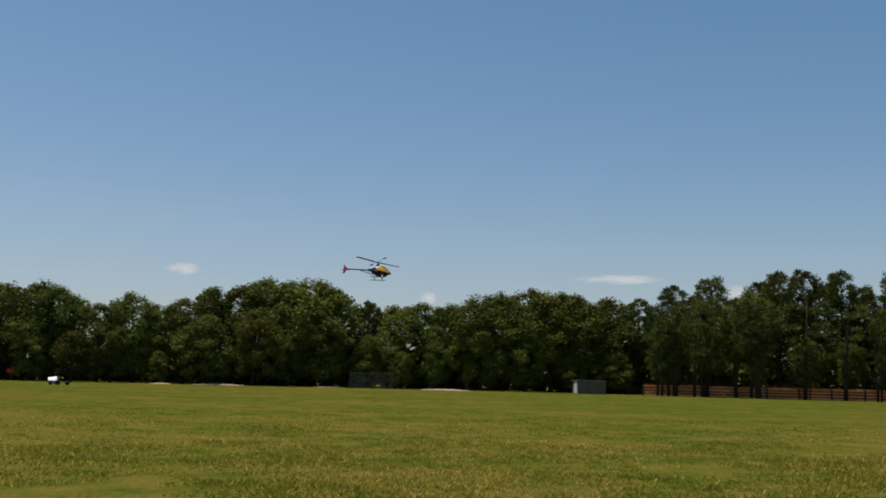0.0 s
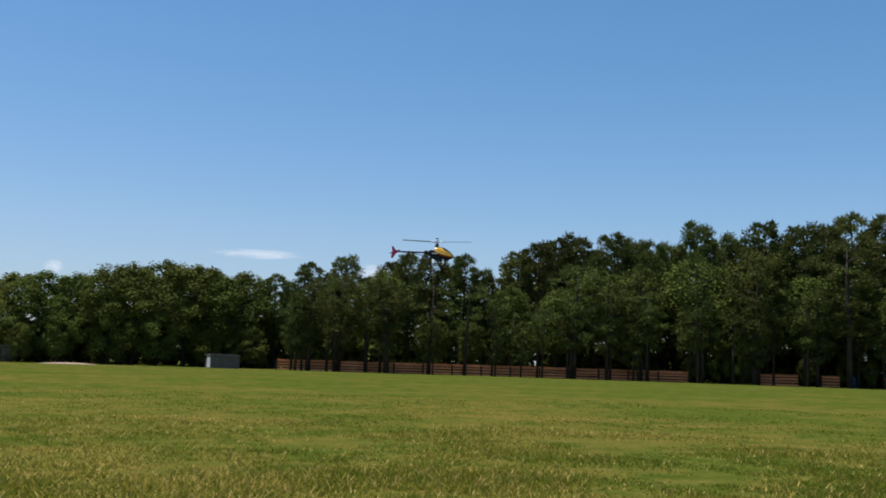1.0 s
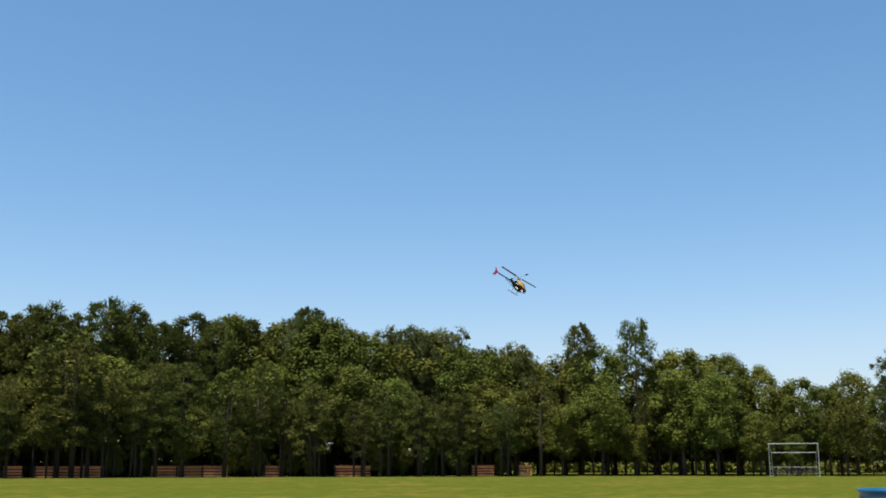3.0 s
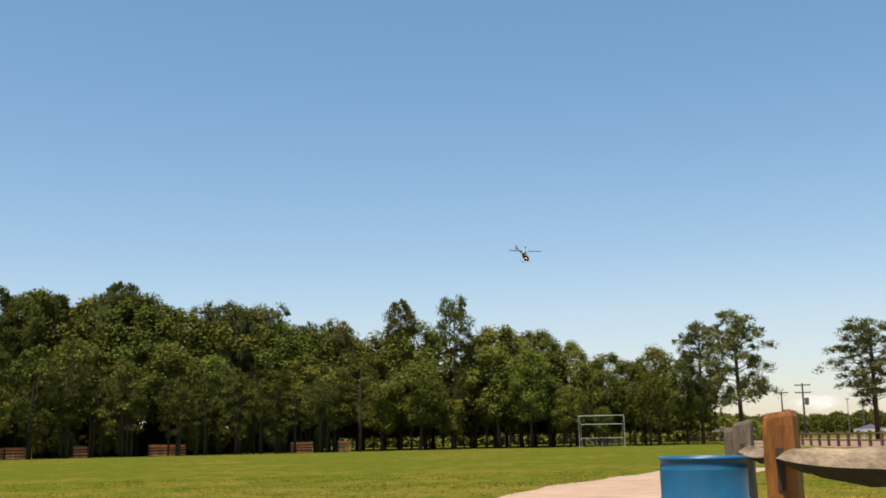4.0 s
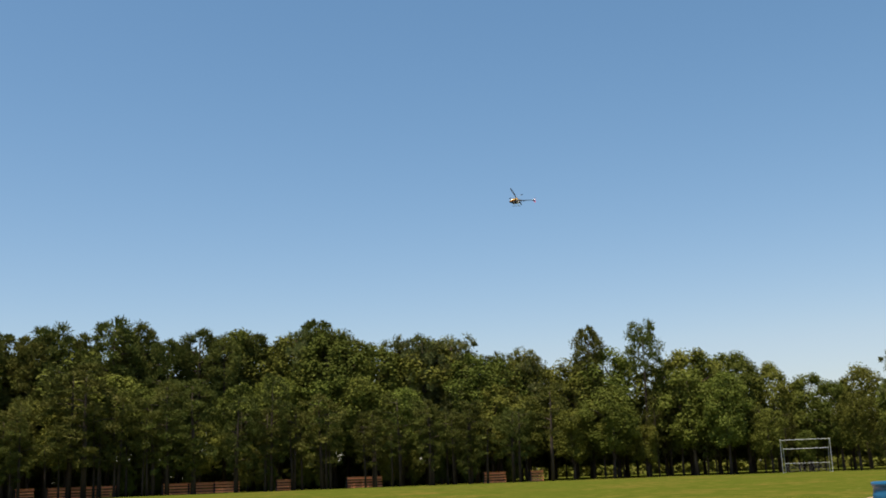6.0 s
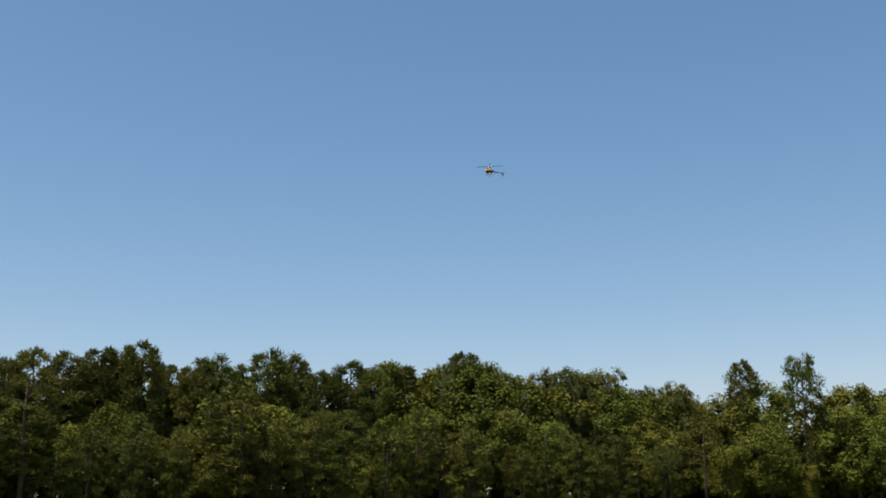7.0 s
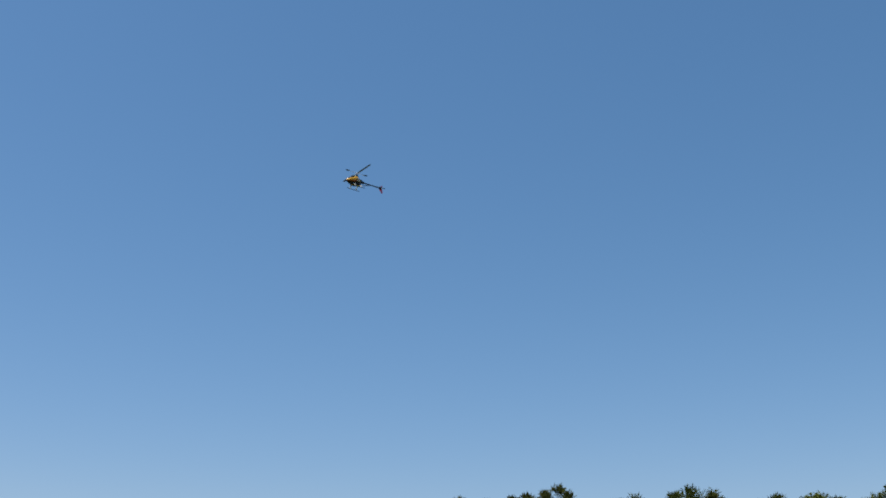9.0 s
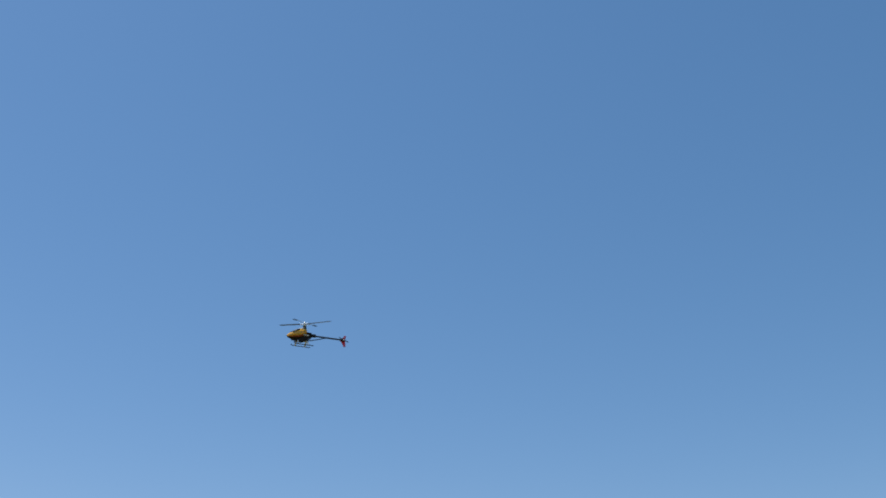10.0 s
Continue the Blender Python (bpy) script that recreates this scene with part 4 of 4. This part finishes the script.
def build_near_fence():
    spots = [(96.42, 8.3, 0.13, 1.125, GREY_WOOD, 3), (98.3, 6.0, 0.165, 1.145, ORANGE_WOOD, 4), (107.1, 3.6, 0.25, 1.235, DARK_POST_RAIL_SHADE, 5), (150.0, 2.6, 0.2, 1.2, GREY_WOOD, 6)]
    fence = thing("split_rail_fence", "weathered split-rail fence with grey and orange-stained hewn posts", "fence")
    places = []
    for az, d, w, h, mat, seed in spots:
        x, y = polar(az, d)
        places.append(Vector((x, y, 0)))
        p = part("post", rough_post(w, w * 0.9, h, seed, 0.012), mat, fence, "orange-stained hewn post" if mat is ORANGE_WOOD else "weathered grey hewn post", pose(x, y, 0, 0, 0, -az - 12))
        # no hollow is cut: dark slabs on the face imitate the slots' inner shade
        part("rail_slot", joined(*[box(-w * 0.12, w * 0.12, -w * 0.49, -w * 0.3, z - 0.16, z + 0.06) for z in (0.9, 0.46)]), DARK_WOOD, p, "dark slab standing in for the shade inside a rail slot")
        for z in (0.88, 0.45):
            part("bolt", lathe([(0.002, 0), (0.014, 0.001), (0.014, 0.012), (0.002, 0.016)], 8), SILVER, p, at=pose(0.05, -w * 0.46, z + 0.05, 90))
    x, y = polar(95.72, 8.38)
    part("post", rough_post(0.075, 0.12, 1.075, 8, 0.006), GREY_WOOD, fence, "slim weathered grey post", pose(x, y, 0, 0, 0, -100))
    heights = [0.90, 0.905, 0.912, 0.92]
    for i in range(3):
        for lower in (0, 0.43):
            a, b = places[i].copy(), places[i + 1].copy()
            a.z, b.z = heights[i] - lower, heights[i + 1] - lower
            r = part("rail", rough_rail(a, b, 0.14, (0.095, 0.115, 0.18)[i], (0.1, 0.18, 0.12)[i], 20 + i, 0.008), RAIL_WOOD, fence, "split timber rail, pale split face over an underside painted dark as shade")
            # shade painted under the rail: its lower faces take the dark tone
            r.data.materials.append(DARK_POST_RAIL_SHADE)
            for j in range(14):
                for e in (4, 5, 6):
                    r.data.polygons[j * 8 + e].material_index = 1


build_goal()
build_shed()
build_cage()
build_cart()
build_flag(-22.35, 84, 1.0)
build_shelter()
build_pole(99.5, 150, 2.38, 2, True)
build_pole(98.45, 175, 2.0, 1)
build_pole(104.78, 120, 3.3, 0, True)
build_pole(101.6, 150, 1.5, 0, slim=True)
build_pole(102.3, 140, 3.2, 0, slim=True)
build_pole(95.2, 120, 0.95, 0, slim=True)
build_tent()
build_far_rail_fence()
build_house(31.4, 112, 1.3, 1.2, 0.45, "pale low outbuilding with a metal roof behind the trees")
build_house(41.0, 112, 1.3, 1.5, 0.5, "pale low outbuilding with a metal roof behind the trees")
build_house(26.0, 114, 2.0, 1.1, 0.35, "long low outbuilding with a pale roof behind the trees")
build_drum(94.3, 7.04, 0.279, 0.90)
build_drum(41.1, 91.0, 0.29, 0.88)
build_near_fence()


# ---- clouds, far off ----
def build_cloud(az, el, wide, high, seed):
    d = 3000
    x, y = polar(az, d)
    w, h = d * math.tan(radians(wide / 2)), d * math.tan(radians(high / 2))
    n = 12
    vs = [(w * (2 * i / n - 1), -h * 0.2 * math.cos(math.pi * (i / n - 0.5)), h * (2 * j / 4 - 1)) for j in range(5) for i in range(n + 1)]
    fs = [(j * (n + 1) + i, j * (n + 1) + i + 1, (j + 1) * (n + 1) + i + 1, (j + 1) * (n + 1) + i) for j in range(4) for i in range(n)]
    ob = part("cloud", (vs, fs), CLOUD, None, "", pose(x, y, top(el, d), 0, 0, -az))
    tagged(ob, "thin white streak of cloud low over the trees", "cloud", "clouds", "structure")


build_cloud(-13.9, 5.45, 2.2, 0.75, 1)
build_cloud(9.8, 5.5, 5.6, 0.6, 2)
build_cloud(-0.7, 4.3, 1.2, 0.8, 3)
build_cloud(16.0, 4.7, 2.6, 1.2, 4)
build_cloud(100.2, 1.4, 3.2, 0.9, 5)


# ---- the model helicopter ----
def hull(stations, n=16):
    """A smooth shell through rings given as (x, half width, z below, z above)."""
    vs, fs = [], []
    for x, w, lo, hi in stations:
        for k in range(n):
            a = 2 * math.pi * k / n
            vs.append((x, w * math.cos(a), (hi + lo) / 2 + (hi - lo) / 2 * math.sin(a)))
    m = len(stations)
    for i in range(m - 1):
        fs += [(i * n + k, i * n + (k + 1) % n, (i + 1) * n + (k + 1) % n, (i + 1) * n + k) for k in range(n)]
    return vs, fs + [tuple(range(n))[::-1], tuple(range((m - 1) * n, m * n))]


def bowl(stations, a0, a1, n=12, thick=0.003):
    """Part of such a shell, from one angle round its long axis to another, with thickness."""
    vs, fs, m = [], [], len(stations)
    for shrink in (0.0, thick):
        for x, w, lo, hi in stations:
            for k in range(n + 1):
                a = radians(a0 + (a1 - a0) * k / n)
                rw, rh = max(0.001, w - shrink), max(0.001, (hi - lo) / 2 - shrink)
                vs.append((x, rw * math.cos(a), (hi + lo) / 2 + rh * math.sin(a)))
    o = m * (n + 1)
    for i in range(m - 1):
        for k in range(n):
            q = (i * (n + 1) + k, i * (n + 1) + k + 1, (i + 1) * (n + 1) + k + 1, (i + 1) * (n + 1) + k)
            fs += [q, tuple(v + o for v in reversed(q))]
        for k in (0, n):
            fs.append((i * (n + 1) + k, (i + 1) * (n + 1) + k, o + (i + 1) * (n + 1) + k, o + i * (n + 1) + k))
    return vs, fs


def slab(outline, thick, flat="y"):
    """A thin plate from an outline of (a, b): a along x, b along z or y."""
    n = len(outline)
    vs = []
    for s in (-thick / 2, thick / 2):
        vs += [(a, s, b) if flat == "y" else (a, b, s) for a, b in outline]
    return vs, [tuple(range(n)), tuple(range(n, 2 * n))[::-1]] + [(i, n + i, n + (i + 1) % n, (i + 1) % n) for i in range(n)]


def build_helicopter():
    """Nose along +x, skids at z 0, mast at the origin."""
    h = thing("model_helicopter", "yellow and black radio-controlled helicopter with red tail fins in flight", "helicopter")
    shell = [(0.245, 0.006, 0.115, 0.127), (0.225, 0.03, 0.095, 0.15), (0.18, 0.055, 0.08, 0.185), (0.12, 0.068, 0.075, 0.22), (0.06, 0.068, 0.085, 0.245), (0.0, 0.058, 0.12, 0.25), (-0.035, 0.04, 0.16, 0.24)]
    part("canopy", bowl(shell, -14, 194), YELLOW_SHELL, h, "glossy orange-yellow canopy", smooth=True)
    for a in (-34, 194):
        part("side_stripe", bowl(shell, a, a + 20), RED_STRIPE, h, "dark red side of the canopy", smooth=True)
    part("belly", bowl(shell, 214, 326), BLACK_SHELL, h, "black belly", smooth=True)
    part("windscreen", hull([(0.205, 0.012, 0.155, 0.174), (0.17, 0.045, 0.165, 0.197), (0.12, 0.055, 0.185, 0.229), (0.075, 0.045, 0.215, 0.246)], 14), BLACK_SHELL, h, "black canopy window", smooth=True)
    part("top_stripe", hull([(0.08, 0.02, 0.238, 0.248), (0.04, 0.035, 0.236, 0.254), (0.0, 0.035, 0.235, 0.257), (-0.03, 0.02, 0.232, 0.247)], 12), WHITE_SHELL, h, "white top of the canopy", smooth=True)
    for s in (-1, 1):
        part("side_plate", slab([(0.13, 0.055), (0.10, 0.14), (0.03, 0.20), (-0.10, 0.20), (-0.13, 0.15), (-0.06, 0.075), (0.02, 0.05)], 0.006), BLACK_SHELL, h, at=pose(0, s * 0.032, 0))
    part("battery", box(0.05, 0.17, -0.028, 0.028, 0.065, 0.105, 0.006), BLACK_SHELL, h)
    part("motor", lathe([(0.005, 0.06), (0.026, 0.062), (0.028, 0.11), (0.008, 0.112)], 14), SILVER, h, at=pose(-0.02, 0, 0))
    part("servo", box(-0.06, -0.02, -0.028, 0.028, 0.12, 0.16, 0.004), BLACK_SHELL, h)
    part("main_gear", lathe([(0.006, 0.148), (0.066, 0.149), (0.066, 0.157), (0.006, 0.158)], 24), WHITE_SHELL, h, at=pose(-0.015, 0, 0))
    part("mast", tube([(0, 0, 0.12), (0, 0, 0.318)], 0.014, 8), BLACK_SHELL, h)
    part("linkage", joined(*[tube([(0.024 * math.cos(k), 0.024 * math.sin(k), 0.25), (0.016 * math.cos(k), 0.016 * math.sin(k), 0.315)], 0.006, 6) for k in (0.5, 2.6, 4.7)]), BLACK_SHELL, h)
    part("swashplate", lathe([(0.008, 0.247), (0.034, 0.249), (0.036, 0.258), (0.02, 0.266), (0.008, 0.266)], 16), BLACK_SHELL, h)
    part("tail_boom", tube([(-0.09, 0, 0.165), (-0.585, 0, 0.165)], 0.0115, 10), BLACK_SHELL, h)
    for s in (-1, 1):
        part("boom_strut", tube([(-0.08, s * 0.035, 0.085), (-0.33, s * 0.01, 0.158)], 0.004, 6), BLACK_SHELL, h)
    part("vertical_fin", slab([(-0.54, 0.175), (-0.58, 0.19), (-0.605, 0.232), (-0.632, 0.236), (-0.622, 0.165), (-0.64, 0.075), (-0.612, 0.068), (-0.57, 0.135), (-0.545, 0.15)], 0.005), RED_FIN, h, at=pose(0, -0.018, 0))
    part("boom_clamp", box(-0.175, -0.125, -0.02, 0.02, 0.145, 0.19, 0.006), BLACK_SHELL, h)
    part("tail_gearbox", box(-0.605, -0.57, -0.014, 0.014, 0.148, 0.182, 0.004), BLACK_SHELL, h)
    for x in (-0.055, 0.085):
        part("skid_strut", tube([(x, -0.095, 0.008), (x, -0.075, 0.045), (x, -0.03, 0.07), (x, 0.03, 0.07), (x, 0.075, 0.045), (x, 0.095, 0.008)], 0.011, 8), WHITE_SHELL, h, "white plastic skid strut")
    for s in (-1, 1):
        part("skid_runner", tube([(-0.135, s * 0.095, 0.008), (0.12, s * 0.095, 0.008), (0.15, s * 0.095, 0.022)], 0.006, 8), BLACK_SHELL, h)
    rotor = part("main_rotor", joined(box(-0.075, 0.075, -0.011, 0.011, -0.009, 0.013, 0.003), lathe([(0.006, -0.03), (0.02, -0.028), (0.02, 0.02), (0.008, 0.03)], 14)), SILVER, h, "silver rotor head", pose(0, 0, 0.318))
    for s in (0, 180):
        part("blade", slab([(0.07, -0.018), (0.11, -0.021), (0.47, -0.02), (0.483, -0.01), (0.483, 0.016), (0.11, 0.021), (0.07, 0.012)], 0.005, "z"), BLADE_GREY, rotor, "dark carbon rotor blade", pose(0, 0, 0.002, 5, -1.5, s))
        part("blade_grip", box(0.03, 0.085, -0.014, 0.014, -0.008, 0.012, 0.003), SILVER, rotor, at=pose(0, 0, 0, 0, 0, s))
        part("paddle", slab([(0.175, -0.018), (0.245, -0.02), (0.25, 0.015), (0.175, 0.02)], 0.006, "z"), BLACK_SHELL, rotor, at=pose(0, 0, 0.022, 0, 0, s + 90))
    part("flybar", tube([(0, -0.18, 0.022), (0, 0.18, 0.022)], 0.003, 6), SILVER, rotor)
    tail = part("tail_rotor", lathe([(0.003, 0), (0.011, 0.002), (0.011, 0.016), (0.003, 0.018)], 10, "y"), SILVER, h, "", pose(-0.588, 0.02, 0.165))
    for s in (0, 180):
        part("tail_blade", slab([(0.01, -0.006), (0.075, -0.008), (0.08, 0.007), (0.01, 0.006)], 0.003), BLADE_GREY, tail, at=pose(0, 0.012, 0, 0, s, 0))
    return h, rotor, tail


helicopter, main_rotor, tail_rotor = build_helicopter()

build_grass(7.2, 17, 125000, 0.042, 0.006, 1, BLADES, "grass", "short mown grass blades, green and straw yellow")
build_grass(17, 32, 40000, 0.03, 0.010, 2, BLADES, "far_grass", "short mown grass blades farther out on the field")
build_grass(7.2, 18, 14000, 0.055, 0.006, 7, STRAW, "dry_stalks", "pale dry stalks standing in the mown grass")

# the flight: seconds, bearing, elevation and distance from the camera, heading against the line of sight
# (0 to its right, 90 away, 180 to its left), nose down, right side down, the rotor's angle, the disc's own tilt forwards
FLIGHT = [(0.0, -3.55, 5.76, 19.3, 0, 1, -14, 215, -3), (0.5, 6.9, 4.91, 16.1, 0, 0, -10, 240, 0), (1.0, 19.35, 5.97, 14.6, 4, 0, 0, -4, 0)]
FLIGHT += [(1.5, 35.0, 7.99, 12.8, 8, 2, 0, -8, -1), (2.0, 51.28, 9.53, 13.6, 18, 10, 2, -18, -6), (2.2, 57.4, 10.04, 14.6, 24, 11, 3, 66, -4)]
FLIGHT += [(3.3, 79.3, 9.39, 24.0, 48, 22, -6, 0, 0), (3.5, 81.5, 9.38, 26.5, 58, 22, 0, -58, 0), (4.0, 85.4, 9.71, 31.0, 64, 17, -4, -64, 0)]
FLIGHT += [(4.5, 86.7, 10.55, 35.0, 98, 22, -14, 10, 0), (5.0, 84.6, 11.91, 36.0, 140, 3, 4, 40, 0), (5.5, 80.1, 13.27, 35.0, 178, 0, 28, 57, 0)]
FLIGHT += [(6.0, 75.0, 14.49, 35.0, 184, 0, 25, 66, 0), (6.2, 73.0, 14.95, 35.5, 188, 0, 18, 120, 0), (7.3, 63.5, 18.82, 38.5, 228, 0, 0, -10, 0)]
FLIGHT += [(7.5, 61.5, 19.70, 37.0, 230, -2, 0, -12, 0), (8.0, 55.3, 22.10, 31.0, 228, -2, 0, -25, 0), (8.5, 46.9, 23.91, 25.6, 222, -2, 0, -42, 0)]
FLIGHT += [(9.0, 35.2, 25.28, 20.8, 213, 0, 0, 90, 0), (9.3, 27.6, 26.38, 19.2, 208, 0, 0, -15, 0), (9.5, 22.6, 27.01, 18.2, 202, 0, 0, -6, 0), (10.0, 7.3, 22.20, 15.2, 194, 0, -12, -56, 0)]


def motions():
    rows = []
    for t, az, el, d, b, nose, bank, _, _ in FLIGHT:
        x, y = polar(az, d * math.cos(radians(el)))
        m = pose(x, y, EYE + d * math.sin(radians(el)), bank, nose, b - az) @ pose(0, 0, -0.17)
        rows.append((t, m))
    walk(helicopter, rows)
    # the rotor turns on from angle to angle; its two blades are alike
    spin, angle = [(0.0, FLIGHT[0][7])], FLIGHT[0][7]
    for p, q in zip(FLIGHT, FLIGHT[1:]):
        steps = round((q[0] - p[0]) * 10)
        turn = (q[7] - angle) % 180
        turn += 180 * round((62 * steps - turn) / 180)
        turn = turn if turn < 88 * steps else turn - 180
        spin += [(p[0] + 0.1 * (k + 1), angle + turn * (k + 1) / steps) for k in range(steps)]
        angle += turn
    tilts = [(row[0], row[8]) for row in FLIGHT]
    walk(main_rotor, [(t, pose(0, 0, 0.318, 0, float(np.interp(t, *zip(*tilts)))) @ pose(0, 0, 0, 0, 0, a)) for t, a in spin])
    walk(tail_rotor, [(k * 0.1, pose(-0.588, 0.02, 0.165, 0, 70 * k, 0)) for k in range(101)])


motions()
